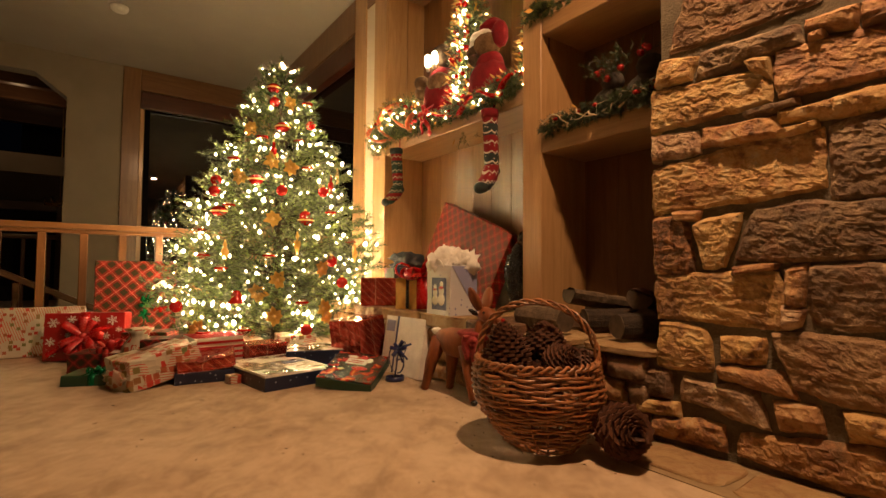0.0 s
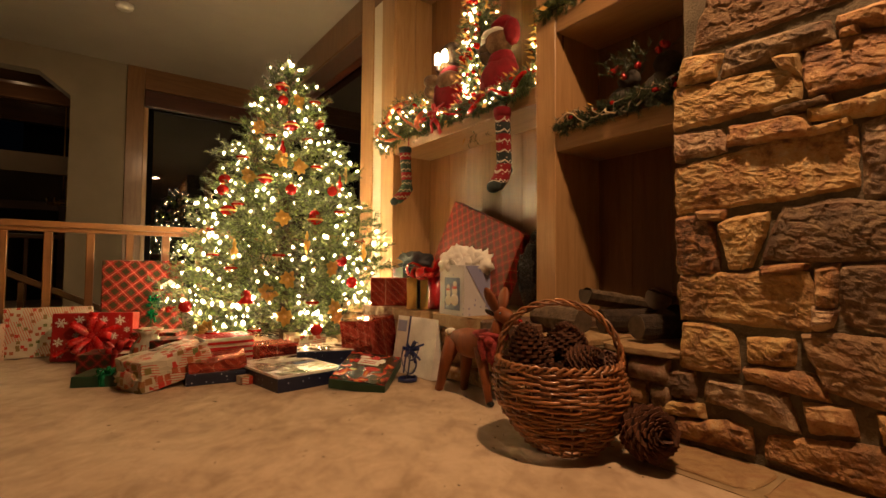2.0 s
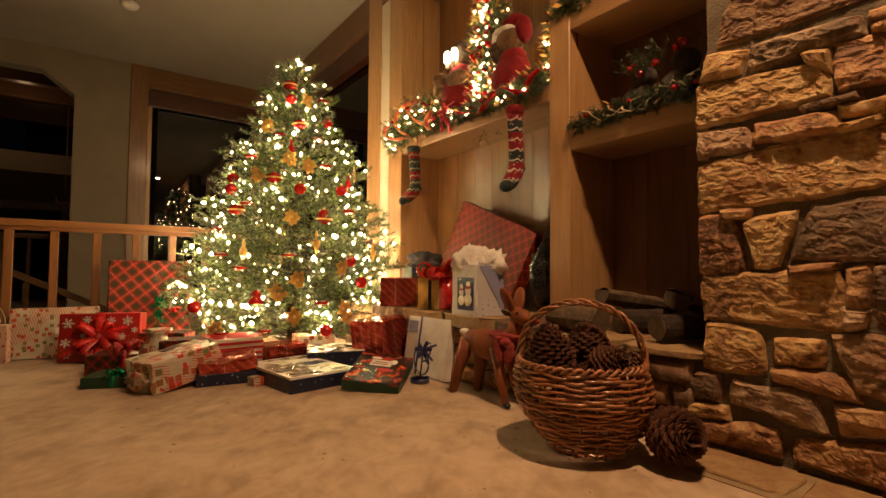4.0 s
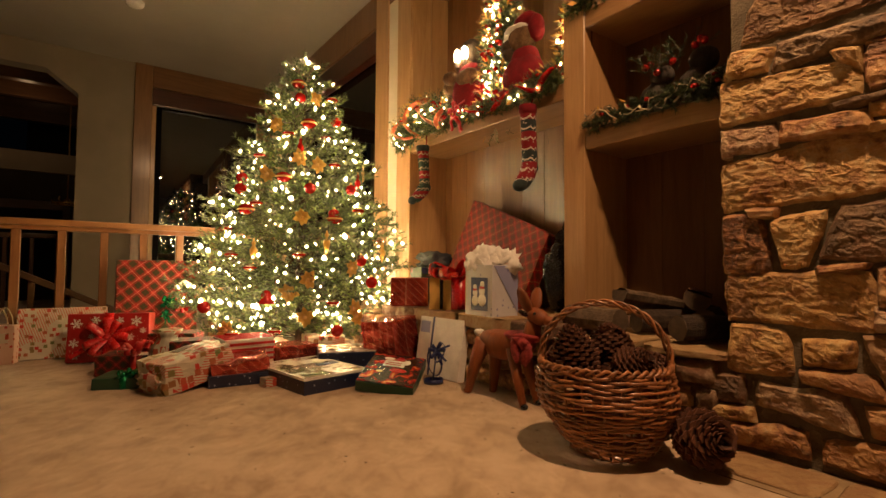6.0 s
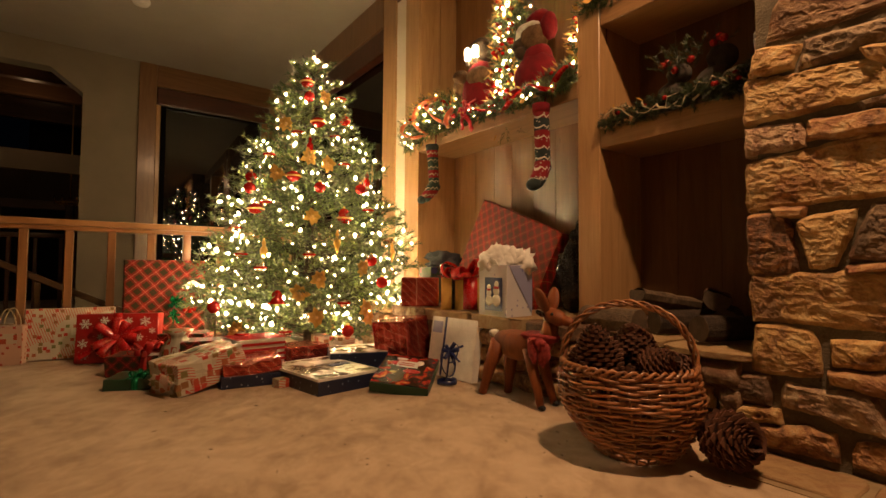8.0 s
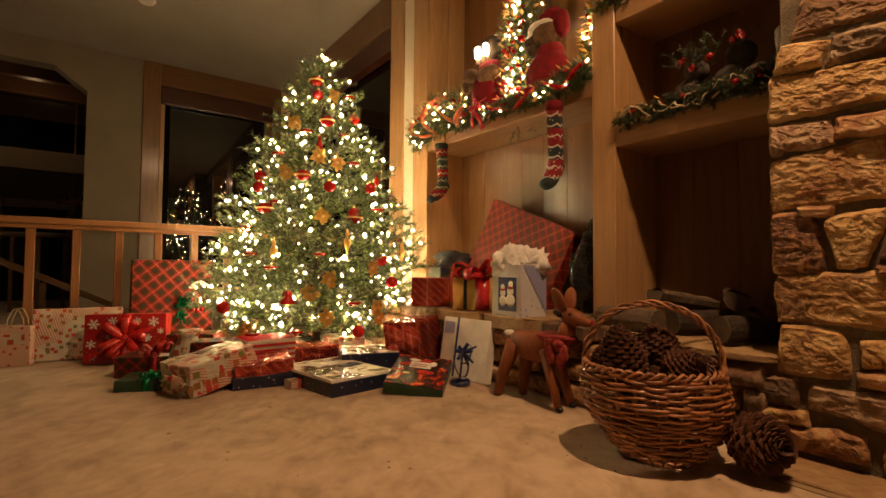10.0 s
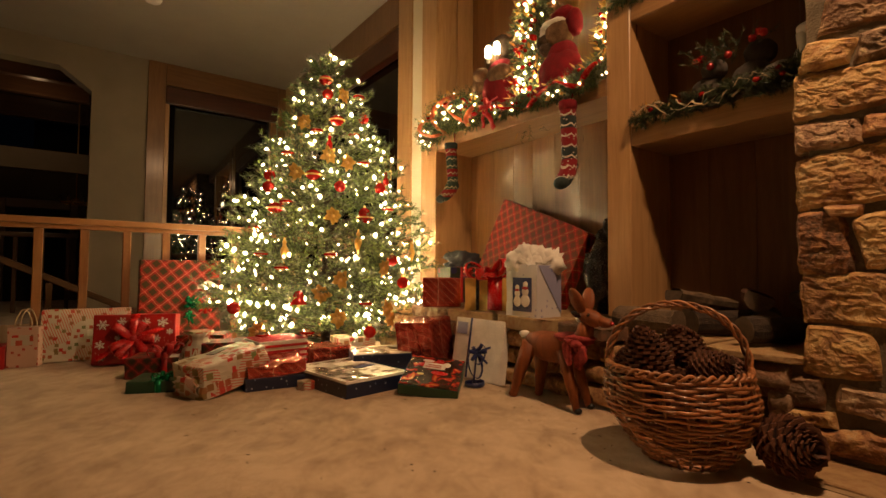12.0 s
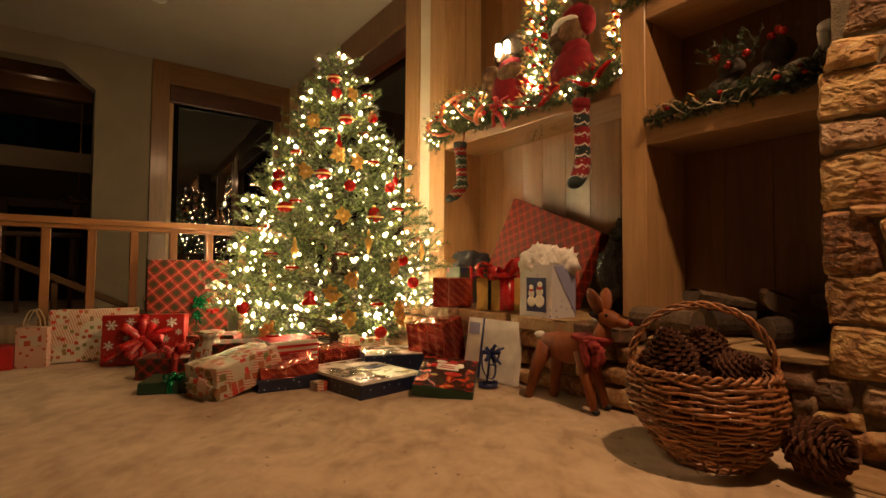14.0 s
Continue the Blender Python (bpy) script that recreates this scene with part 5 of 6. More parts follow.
part("tail", ribbon([(0.05 - 0.04 * s, 0.03, 0.19 - 0.18 * s + 0.02 * math.sin(6 * s)) for s in [i / 10 for i in range(11)]], 0.018, across=(0.2, 1, 0)), NAVYPLAIN, curl)

present("red foil tartan box leaning on the ledge", pose(1.475, 2.775, 0.0, -4, -5, 22), (0.24, 0.24, 0.30), PLAIDFOIL, crumple=0.005)
present("red foil tartan box on the stone ledge", pose(1.71, 2.97, 0.357, 0, 0, -34), (0.24, 0.22, 0.185), PLAIDFOIL, crumple=0.004)
present("gold foil box with broad red ribbon and bow", pose(1.80, 2.575, 0.357, 0, 0, -48), (0.29, 0.24, 0.19), GOLD, [(0.03, 0.085, SATIN, "y"), (-0.07, 0.02, BLACK, "y")], pose(0.0, -0.05, 0.193), SATIN, 0.185, seed=9)
p = present("dark patterned present with crumpled dark tissue", pose(2.08, 3.22, 0.357, 0, 0, -12), (0.30, 0.24, 0.255), DARKPAT, [(-0.06, 0.02, RED, "y")])
bm = blob(0.0, 0.0, 0.30, 0.13, 0.10, 0.07, 0.9, 3, freq=9.0)
part("tissue", bm, plain("slate_tissue", (0.05, 0.055, 0.07), 0.5), p)

present("large red tartan box tilted against the bookcase back", Matrix.Translation((2.165, 2.60, 0.70)) @ pose(0, 0, 0, -9, 0, -90) @ pose(0, 0, 0, 0, 21, 0) @ Matrix.Translation((0, 0.0, -0.26)), (0.80, 0.09, 0.53), PLAIDBIG, crumple=0.006)

sb = thing("gift_bag", "white and lilac starred gift bag with white tissue", "gift bag", pose(1.690, 2.135, 0.357), "presents round the tree")
part("bag_body", wrapped(0.175, 0.215, 0.265, 0.003, 0.003), STARBAG, sb)
bm = bmesh.new()
f = [bm.verts.new(c) for c in ((-0.08, -0.1105, 0.262), (0.086, -0.1105, 0.262), (0.086, -0.1105, 0.02))]
bm.faces.new(f)
solid(bm, 0.0015)
part("lilac_corner", bm, LILAC, sb)
part("picture_panel", box(-0.0925, -0.0905, -0.075, 0.055, 0.03, 0.20), NAVYPLAIN, sb, "dark blue panel with pale round shapes")
for k, (yy, zz, r) in enumerate(((-0.035, 0.085, 0.033), (-0.035, 0.13, 0.024), (-0.037, 0.165, 0.017), (0.02, 0.08, 0.028), (0.02, 0.12, 0.020), (0.02, 0.15, 0.015))):
    part("pale_shape", blob(-0.0945, yy, zz, 0.002, r, r, detail=2), WHITE if k % 3 else TISSUE, sb)
part("red_shape", blob(-0.0965, -0.036, 0.148, 0.002, 0.022, 0.008, detail=2), RED, sb)
part("red_shape", blob(-0.0965, 0.02, 0.137, 0.002, 0.018, 0.006, detail=2), RED, sb)
for k in range(5):
    bm = blob(-0.05 + 0.025 * k, 0.06 - 0.035 * k, 0.275 + 0.02 * (k % 2), 0.055, 0.06, 0.06 + 0.012 * (k % 3), 0.75, 3, freq=10.0)
    part("tissue", bm, TISSUE, sb)
part("handle", tube([(-0.088, -0.05 + 0.1 * s, 0.255 + 0.04 * math.sin(math.pi * s)) for s in [i / 8 for i in range(9)]], 0.0025), WHITE, sb)

blk = thing("black_bag", "crumpled black bag leaning in the bookcase bay", "bag", pose(2.15, 2.02, 0.357), "presents round the tree")
part("bag_body", join(blob(0, 0, 0.20, 0.13, 0.09, 0.21, 0.5, 3, freq=5.0), blob(0.05, 0.02, 0.40, 0.08, 0.06, 0.12, 0.6, 3, freq=6.0)), BLACK, blk)

bigp = present("large flat tartan box standing at the railing with green bow", pose(0.385, 4.345, 0.0, -2, 0, 0), (0.52, 0.09, 0.648), PLAIDRED, crumple=0.002)
bow(bigp, pose(0.06, -0.055, 0.34, 85, 0, 0), 0.06, GREENFOIL, 9, 12, 1.0, "shiny green ribbon bow")
bow(bigp, pose(0.05, -0.055, 0.25, 85, 0, 0), 0.045, GREENFOIL, 7, 13, 1.0, "shiny green ribbon bow")
bow(bigp, pose(0.15, -0.06, 0.31, 85, 0, 0), 0.06, REDGLOSS, 8, 14, 1.0, "shiny red ribbon bow")
bm = bmesh.new()
bm.faces.new([bm.verts.new(c) for c in ((0.10, -0.056, 0.46), (0.17, -0.062, 0.505), (0.24, -0.06, 0.46), (0.24, -0.058, 0.44), (0.1, -0.055, 0.44))])
solid(bm, 0.002)
part("gift_tag", bm, WHITE, bigp)

sn = thing("gift_box", "flat box with a snowy print under the branches", "gift box", pose(1.27, 2.93, 0, 0, 0, -20), "presents round the tree")
part("box_body", wrapped(0.40, 0.30, 0.115, 0.001, 0.003), NAVY, sn)
part("lid_print", box(-0.198, 0.198, -0.148, 0.148, 0.1165, 0.1215, 0.0015), SNOWPIC, sn)
present("red foil tartan parcel under the lowest branches", pose(0.98, 3.17, 0, 0, 0, 10), (0.26, 0.22, 0.14), PLAIDFOIL, crumple=0.008)
present("red and cream printed parcel under the branches", pose(1.24, 3.30, 0, 0, 0, -8), (0.24, 0.2, 0.16), CANDY, crumple=0.006)
present("small dark red parcel by the railing gifts", pose(0.42, 3.62, 0, 0, 0, -25), (0.26, 0.22, 0.20), PLAIDRED, crumple=0.005)

# ---------------------------------------------------------------- deer, basket, cones, logs
deer = join(
    blob(0, -0.03, 0.262, 0.068, 0.15, 0.082, 0.06, 3),
    blob(0, -0.14, 0.285, 0.056, 0.075, 0.08, 0.05, 3),
    tube([(0, -0.16, 0.28), (0, -0.205, 0.36), (0, -0.215, 0.44)], 0.046, 10, taper=lambda s: 1.0 - 0.3 * s),
    blob(0, -0.235, 0.462, 0.036, 0.062, 0.036, 0.03, 3, turn=(14, 0, 0)),
    blob(0, -0.295, 0.448, 0.022, 0.04, 0.021, 0.02, 3, turn=(10, 0, 0)),
    blob(0, -0.335, 0.446, 0.011, 0.010, 0.010, detail=2, mat=1),
    blob(0.038, -0.195, 0.53, 0.015, 0.032, 0.062, detail=3, turn=(-12, 22, 0)),
    blob(-0.038, -0.195, 0.53, 0.015, 0.032, 0.062, detail=3, turn=(-12, -22, 0)),
    blob(-0.052, -0.20, 0.475, 0.010, 0.018, 0.03, detail=2, turn=(0, -60, 0), mat=3),
    blob(0.031, -0.245, 0.475, 0.006, 0.007, 0.007, detail=2, mat=3),
    blob(-0.031, -0.245, 0.475, 0.006, 0.007, 0.007, detail=2, mat=3),
    tube([(-0.04, 0.06, 0.26), (-0.055, 0.105, 0.15), (-0.06, 0.15, 0.012)], 0.034, 9, taper=lambda s: 1.25 - 0.7 * s),
    tube([(0.04, 0.05, 0.26), (0.045, 0.07, 0.15), (0.045, 0.085, 0.012)], 0.034, 9, taper=lambda s: 1.25 - 0.7 * s),
    tube([(-0.035, -0.12, 0.25), (-0.045, -0.16, 0.13), (-0.055, -0.205, 0.012)], 0.026, 9, taper=lambda s: 1.2 - 0.6 * s),
    tube([(0.035, -0.12, 0.25), (0.045, -0.15, 0.13), (0.05, -0.19, 0.012)], 0.026, 9, taper=lambda s: 1.2 - 0.6 * s),
    blob(-0.056, -0.21, 0.014, 0.016, 0.02, 0.014, detail=2, mat=3), blob(0.05, -0.195, 0.014, 0.016, 0.02, 0.014, detail=2, mat=3),
    blob(-0.06, 0.152, 0.014, 0.019, 0.024, 0.014, detail=2), blob(0.045, 0.087, 0.014, 0.017, 0.022, 0.014, detail=2),
    blob(-0.01, 0.125, 0.298, 0.024, 0.024, 0.024, 0.2, 3, mat=2),
    blob(0, -0.15, 0.315, 0.066, 0.10, 0.05, 0.15, 3, mat=4),
    blob(-0.048, -0.19, 0.285, 0.022, 0.05, 0.03, 0.6, 3, mat=4, turn=(30, 0, 0)),
    blob(-0.056, -0.225, 0.235, 0.010, 0.03, 0.05, 0.5, 3, mat=4, turn=(20, 0, 0)), blob(-0.066, -0.165, 0.25, 0.009, 0.022, 0.055, 0.5, 3, mat=4, turn=(-15, 0, 0)),
    blob(-0.05, -0.17, 0.30, 0.028, 0.03, 0.02, 0.3, 3, mat=4))
for v in deer.verts:
    # the head is carried low on a short neck
    if v.co.z > 0.30:
        v.co.z -= min(0.065, (v.co.z - 0.30) * 0.55)
SCARF = surface("red_tartan_cloth", (0.16, 0.012, 0.014), (0.40, 0.05, 0.045), 60.0, 0.9, 200.0, 0.5, 0.003)
d = part("deer_figurine", deer, [DEER, REDGLOSS, TISSUE, BLACK, SCARF])
d.matrix_basis = pose(1.528, 1.898, 0.0, 0, 0, 2)
tagged(d, "carved brown wooden deer with a red cloth scarf", "figurine")

BX, BY = 1.357, 1.20


def basket():
    t = thing("basket", "round woven willow basket with arched handle", "basket", pose(BX, BY, 0, 0, 0, -56))
    prof = ((0.0, 0.108), (0.03, 0.136), (0.08, 0.176), (0.14, 0.208), (0.19, 0.221), (0.24, 0.217), (0.285, 0.206))
    rad = lambda z: float(np.interp(z, [p[0] for p in prof], [p[1] for p in prof]))
    n = 24
    for k in range(n):
        a = k * math.tau / n
        part("stake", tube([(rad(z) * math.cos(a), rad(z) * math.sin(a), z) for z in (0.004, 0.05, 0.1, 0.15, 0.2, 0.25, 0.29)], 0.0042, 6), CANE, t)
    z, j = 0.010, 0
    rr = random.Random(4)
    while z < 0.282:
        pts = []
        ph = rr.uniform(0, 6)
        for i in range(n * 4):
            a = i * math.tau / (n * 4)
            wob = 0.004 * math.sin(3 * a + ph) + 0.0025 * math.sin(7 * a + 2 * ph)
            r = rad(z) + 0.0065 * math.cos(n / 2 * a + math.pi * j)
            pts.append((r * math.cos(a), r * math.sin(a), z + wob))
        part("cane", tube(pts, 0.0047 * rr.uniform(0.75, 1.2), 6, True), CANE, t)
        z += rr.uniform(0.0085, 0.0112)
        j += 1
    for s in range(2):
        pts = []
        for i in range(120):
            a = i * math.tau / 120
            tw = 22 * a + math.pi * s
            r = 0.206 + 0.007 * math.cos(tw)
            pts.append((r * math.cos(a), r * math.sin(a), 0.292 + 0.009 * math.sin(tw)))
        part("rim", tube(pts, 0.0056, 6, True), CANE, t)
    for s in range(3):
        pts = []
        for i in range(60):
            u = i / 59
            a = math.pi * u
            tw = 30 * u + s * math.tau / 3
            R = 0.009
            pts.append(((0.206 + R * math.cos(tw)) * math.cos(a), R * math.sin(tw), 0.285 + (0.205 + R * math.cos(tw)) * math.sin(a) ** 0.9))
        part("handle", tube(pts, 0.0048, 6), CANE, t)
    # the foot sits off centre, so that the sides lean
    for ob in t.children:
        if ob.name.startswith(("stake", "cane")):
            for v in ob.data.vertices:
                lean = 0.028 * max(0.0, 1 - v.co.z / 0.25)
                v.co.x += 0.942 * lean
                v.co.y += 0.342 * lean
    part("bottom", lathe([(0.108, 0.002), (0.110, 0.010), (0.01, 0.011)], 24), CANE, t).location = (0.026, 0.010, 0)
    return t


basket()


def cone(m, radius, height, label, seed):
    """A pinecone: woody scales set in spirals round a core."""
    t = thing("pinecone", label, "pinecone", m, "pinecones")
    rr = random.Random(seed)
    core = lathe([(0.01, 0.0), (radius * 0.55, height * 0.12), (radius * 0.6, height * 0.4), (radius * 0.35, height * 0.8), (0.006, height * 0.98)], 10)
    part("core", core, CONE, t)
    bm = bmesh.new()
    count_ = 150
    for i in range(count_):
        u = (i + 0.5) / count_
        a = i * 2.39996
        zz = height * (0.03 + 0.94 * u)
        R = radius * (math.sin(math.pi * min(1, 0.18 + 0.80 * u ** 0.9)) ** 0.65)
        out = Vector((math.cos(a), math.sin(a), 0))
        side = Vector((-math.sin(a), math.cos(a), 0))
        up = Vector((0, 0, 1))
        w = radius * 0.20 * (0.6 + 0.5 * math.sin(math.pi * u)) * rr.uniform(0.85, 1.15)
        lift = 0.12 + 0.75 * u
        tip = out * R * rr.uniform(0.95, 1.07) + up * (zz + radius * 0.28 * lift)
        base = out * R * 0.4 + up * zz
        th = radius * 0.055
        mid = base.lerp(tip, 0.72)
        v = [bm.verts.new(c) for c in (base - side * w * 0.4, base + side * w * 0.4, mid + side * w + up * th, tip + up * th * 0.6, mid - side * w + up * th, mid + side * w - up * th, tip - up * th, mid - side * w - up * th)]
        fs = [(v[0], v[1], v[2], v[4]), (v[4], v[2], v[3]), (v[1], v[0], v[7], v[5]), (v[5], v[7], v[6]), (v[2], v[5], v[6], v[3]), (v[4], v[3], v[6], v[7]), (v[0], v[4], v[7]), (v[1], v[5], v[2])]
        for k, f in enumerate(fs):
            face = bm.faces.new(f)
            face.material_index = 1 if k in (1, 4, 5) else 0
    bmesh.ops.recalc_face_normals(bm, faces=bm.faces[:])
    tagged(part("scaly_body", bm, [CONE, CONETIP], t), kind="stuff")
    return t


cone(pose(1.490, 0.985, 0.085, 0, -78, 58), 0.088, 0.17, "large brown pinecone lying on the carpet by the hearth", 1)
cone(pose(BX - 0.085, BY + 0.035, 0.225, -8, -4, 20), 0.082, 0.185, "large brown pinecone standing in the basket", 2)
cone(pose(BX + 0.055, BY + 0.0, 0.285, 0, 14, 80), 0.078, 0.12, "open brown pinecone on the basket's heap", 3)
cone(pose(BX + 0.02, BY - 0.05, 0.265, 50, 40, -30), 0.066, 0.12, "brown pinecone lying in the basket", 4)
cone(pose(BX + 0.075, BY - 0.085, 0.255, 30, 60, 10), 0.058, 0.10, "brown pinecone lying in the basket", 5)
cone(pose(BX + 0.05, BY + 0.085, 0.225, -20, 15, 20), 0.07, 0.12, "brown pinecone deep in the basket", 6)
cone(pose(BX - 0.06, BY + 0.115, 0.215, -10, -10, 20), 0.06, 0.12, "brown pinecone deep in the basket", 7)
cone(pose(BX - 0.02, BY - 0.01, 0.11, 0, 0, 20), 0.10, 0.16, "brown pinecone at the bottom of the basket", 8)


def log(m, radius, length, label, seed, split=False, bark=BARK):
    t = thing("log", label, "firewood", m, "firewood")
    rr = random.Random(seed)
    sides = 12
    bm = bmesh.new()
    rings = []
    for i in range(7):
        s = i / 6
        ring = []
        for k in range(sides):
            a = k * math.tau / sides
            r = radius * (1 + 0.12 * noise.noise(Vector((math.cos(a) * 1.5, math.sin(a) * 1.5, s * 2 + seed))))
            c = Vector((r * math.cos(a), length * (s - 0.5), r * math.sin(a)))
            if split and c.z > 0.25 * radius:
                c.z = 0.25 * radius + 0.15 * (c.z - 0.25 * radius) + 0.006 * rr.uniform(-1, 1)
            ring.append(bm.verts.new(c))
        rings.append(ring)
    for a, b in zip(rings, rings[1:]):
        for k in range(sides):
            bm.faces.new((a[k], a[(k + 1) % sides], b[(k + 1) % sides], b[k]))
    bm.normal_update()
    part("bark", bm, bark, t)
    for ring_s, flip in ((0, 1), (1, -1)):
        e = bmesh.new()
        vs = []
        for k in range(sides):
            a = k * math.tau / sides
            r = radius * (1 + 0.12 * noise.noise(Vector((math.cos(a) * 1.5, math.sin(a) * 1.5, ring_s * 2 + seed)))) * 0.985
            zc = r * math.sin(a)
            if split and zc > 0.25 * radius:
                zc = 0.25 * radius
            vs.append(e.verts.new((r * math.cos(a), length * (ring_s - 0.5) * 1.004, zc)))
        face = e.faces.new(vs)
        solid(e, 0.003)
        part("cut_end", e, CUT, t)
    return t


log(pose(1.775, 1.55, 0.385, 0, 0, -6), 0.052, 0.29, "short weathered log on the ledge behind the basket", 1, bark=PALEBARK)
log(pose(2.05, 1.36, 0.375, 0, 0, 62), 0.052, 0.30, "dark split firewood log in the bookcase bay", 2)
log(pose(2.12, 1.22, 0.385, 0, 0, -70), 0.06, 0.30, "dark firewood log in the bookcase bay", 3)
log(pose(2.05, 1.45, 0.475, 8, 0, 75), 0.05, 0.34, "split firewood log with a pale face", 4, True, PALEBARK)
log(pose(2.10, 1.25, 0.49, 0, 20, -65), 0.055, 0.28, "short reddish firewood log on the stack", 5, True, REDBARK)
log(pose(2.22, 1.5, 0.40, 0, 0, 85), 0.058, 0.26, "dark firewood log at the back of the bay", 6)
log(pose(1.93, 1.14, 0.375, 0, 0, 70), 0.05, 0.26, "dark firewood log by the chimney stones", 7)
log(pose(2.2, 1.1, 0.50, 0, 0, -80), 0.05, 0.24, "dark firewood log on top of the stack", 8, True)

# ---------------------------------------------------------------- bookcase shelf dressing


def garland(name, label, path, radius, n, seed, lamps=0, ribbon_mat=None, berries=0, gold=0, bulb_size=0.0085, needle=NEEDLE_B):
    t = thing(name, label, "garland", pose(0, 0, 0))
    rr, rn = random.Random(seed), np.random.default_rng(seed)
    pts = [Vector(p[:3]) for p in path]
    rad = [p[3] if len(p) > 3 else radius for p in path]

    def at(u):
        f = u * (len(pts) - 1)
        i = min(int(f), len(pts) - 2)
        return pts[i].lerp(pts[i + 1], f - i), rad[i] + (rad[i + 1] - rad[i]) * (f - i), (pts[i + 1] - pts[i]).normalized()
    tw = []
    for k in range(n):
        p, r, d = at(rr.random())
        out = Vector((rr.gauss(0, 1), rr.gauss(0, 1), rr.gauss(0, 1))).normalized()
        if out.x > 0.5:
            out.x *= -0.5
        w = (out + d * rr.uniform(-0.6, 0.6)).normalized()
        tw.append((tuple(p + out * r * 0.15), tuple(w), r * rr.uniform(0.6, 1.0)))
    needle_mesh("foliage", fir(tw, 42, 0.03, 0.0032, rn), needle, t)
    part("stem", tube([tuple(p) for p in pts], 0.006, 6), BARK, t)
    where = []
    for k in range(lamps):
        p, r, d = at(rr.random())
        out = Vector((-abs(rr.gauss(0, 1)), rr.gauss(0, 0.8), rr.gauss(0.2, 0.8))).normalized()
        where.append(tuple(p + out * r * rr.uniform(0.6, 0.95)))
    if lamps:
        bulbs("fairy_light", where, bulb_size, "", t)
    for k in range(berries):
        p, r, d = at(rr.random())
        out = Vector((-abs(rr.gauss(0, 1)), rr.gauss(0, 0.8), abs(rr.gauss(0, 1)))).normalized()
        q = p + out * r * 0.8
        br = rr.uniform(0.012, 0.024) if radius > 0.12 else 0.013
        part("berry", blob(q.x, q.y, q.z, br, br, br * 0.8, 0.3, 2), REDGLOSS, t)
    for k in range(gold):
        p, r, d = at(rr.random())
        out = Vector((-abs(rr.gauss(0, 1)), rr.gauss(0, 0.8), rr.gauss(0.3, 0.7))).normalized()
        q = p + out * r * 0.85
        L = rr.uniform(0.03, 0.06)
        bm = bmesh.new()
        s = d.cross(out).normalized()
        w = (out + d * rr.uniform(-1, 1)).normalized()
        vs = [bm.verts.new(c) for c in (q, q + w * L * 0.5 + s * L * 0.22, q + w * L, q + w * L * 0.5 - s * L * 0.22)]
        f = bm.faces.new(vs)
        solid(bm, 0.0015)
        part("leaf", bm, GOLDLEAF, t)
    if ribbon_mat:
        rib = []
        for i in range(90):
            u = i / 89
            p, r, d = at(u)
            a = u * 13 + 1.5 * noise.noise(Vector((u * 6, seed, 0)))
            rib.append(tuple(p + Vector((-abs(0.9 * math.cos(a)) - 0.1, 0.25 * math.sin(2.3 * a), 0.75 * math.sin(a))) * r * (0.85 + 0.35 * noise.noise(Vector((u * 9, 0, seed))))))
        part("ribbon", ribbon(rib, 0.036, (0.3, 0.2, 1)), ribbon_mat, t)
    return t


GAUZE = plain("copper_gauze_ribbon", (0.52, 0.13, 0.055), 0.35, 0.5)
garland("mantel_garland", "fir garland with warm lights and copper ribbon on the shelf",
        [(2.0, 3.56, 1.61, 0.10), (1.98, 3.42, 1.68, 0.16), (2.02, 3.25, 1.76, 0.20), (2.02, 3.08, 1.72, 0.16), (1.99, 2.9, 1.665, 0.11)], 0.10, 900, 21, 44, GAUZE, 34, 40, 0.0045)
garland("mantel_garland", "fir garland with red tinsel along the shelf edge",
        [(1.99, 2.95, 1.64, 0.07), (1.98, 2.6, 1.625, 0.055), (1.975, 2.3, 1.61, 0.06), (1.965, 2.08, 1.62, 0.09), (1.98, 1.94, 1.65, 0.07)], 0.06, 560, 22, 16, SATIN, 26, 22, 0.0045)
garland("shelf_tree", "tall slim lit fir spray with gold leaves and red blooms",
        [(2.17, 2.58, 1.62, 0.19), (2.17, 2.57, 1.9, 0.19), (2.17, 2.56, 2.2, 0.17), (2.18, 2.55, 2.5, 0.13), (2.20, 2.55, 2.75, 0.05)], 0.15, 1300, 23, 120, None, 90, 230, 0.0048)
garland("candle_spray", "gold-leaved lit spray at the end of the shelf",
        [(2.20, 2.03, 1.62, 0.12), (2.22, 2.03, 1.85, 0.11), (2.22, 2.03, 2.1, 0.07)], 0.1, 320, 24, 26, None, 22, 90, 0.0048)
garland("upper_garland", "lit fir garland on the upper shelf",
        [(2.0, 1.86, 1.985, 0.06), (2.0, 1.75, 1.985, 0.06), (2.02, 1.62, 1.985, 0.05), (2.04, 1.5, 1.985, 0.04)], 0.06, 110, 25, 0, None, 0, 3)
garland("shelf_garland", "unlit garland with shade-darkened needles, red berries and pale twigs",
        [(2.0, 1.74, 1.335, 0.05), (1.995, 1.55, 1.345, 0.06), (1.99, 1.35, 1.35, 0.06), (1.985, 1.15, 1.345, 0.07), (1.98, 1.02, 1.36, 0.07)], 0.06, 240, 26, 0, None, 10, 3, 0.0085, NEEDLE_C)

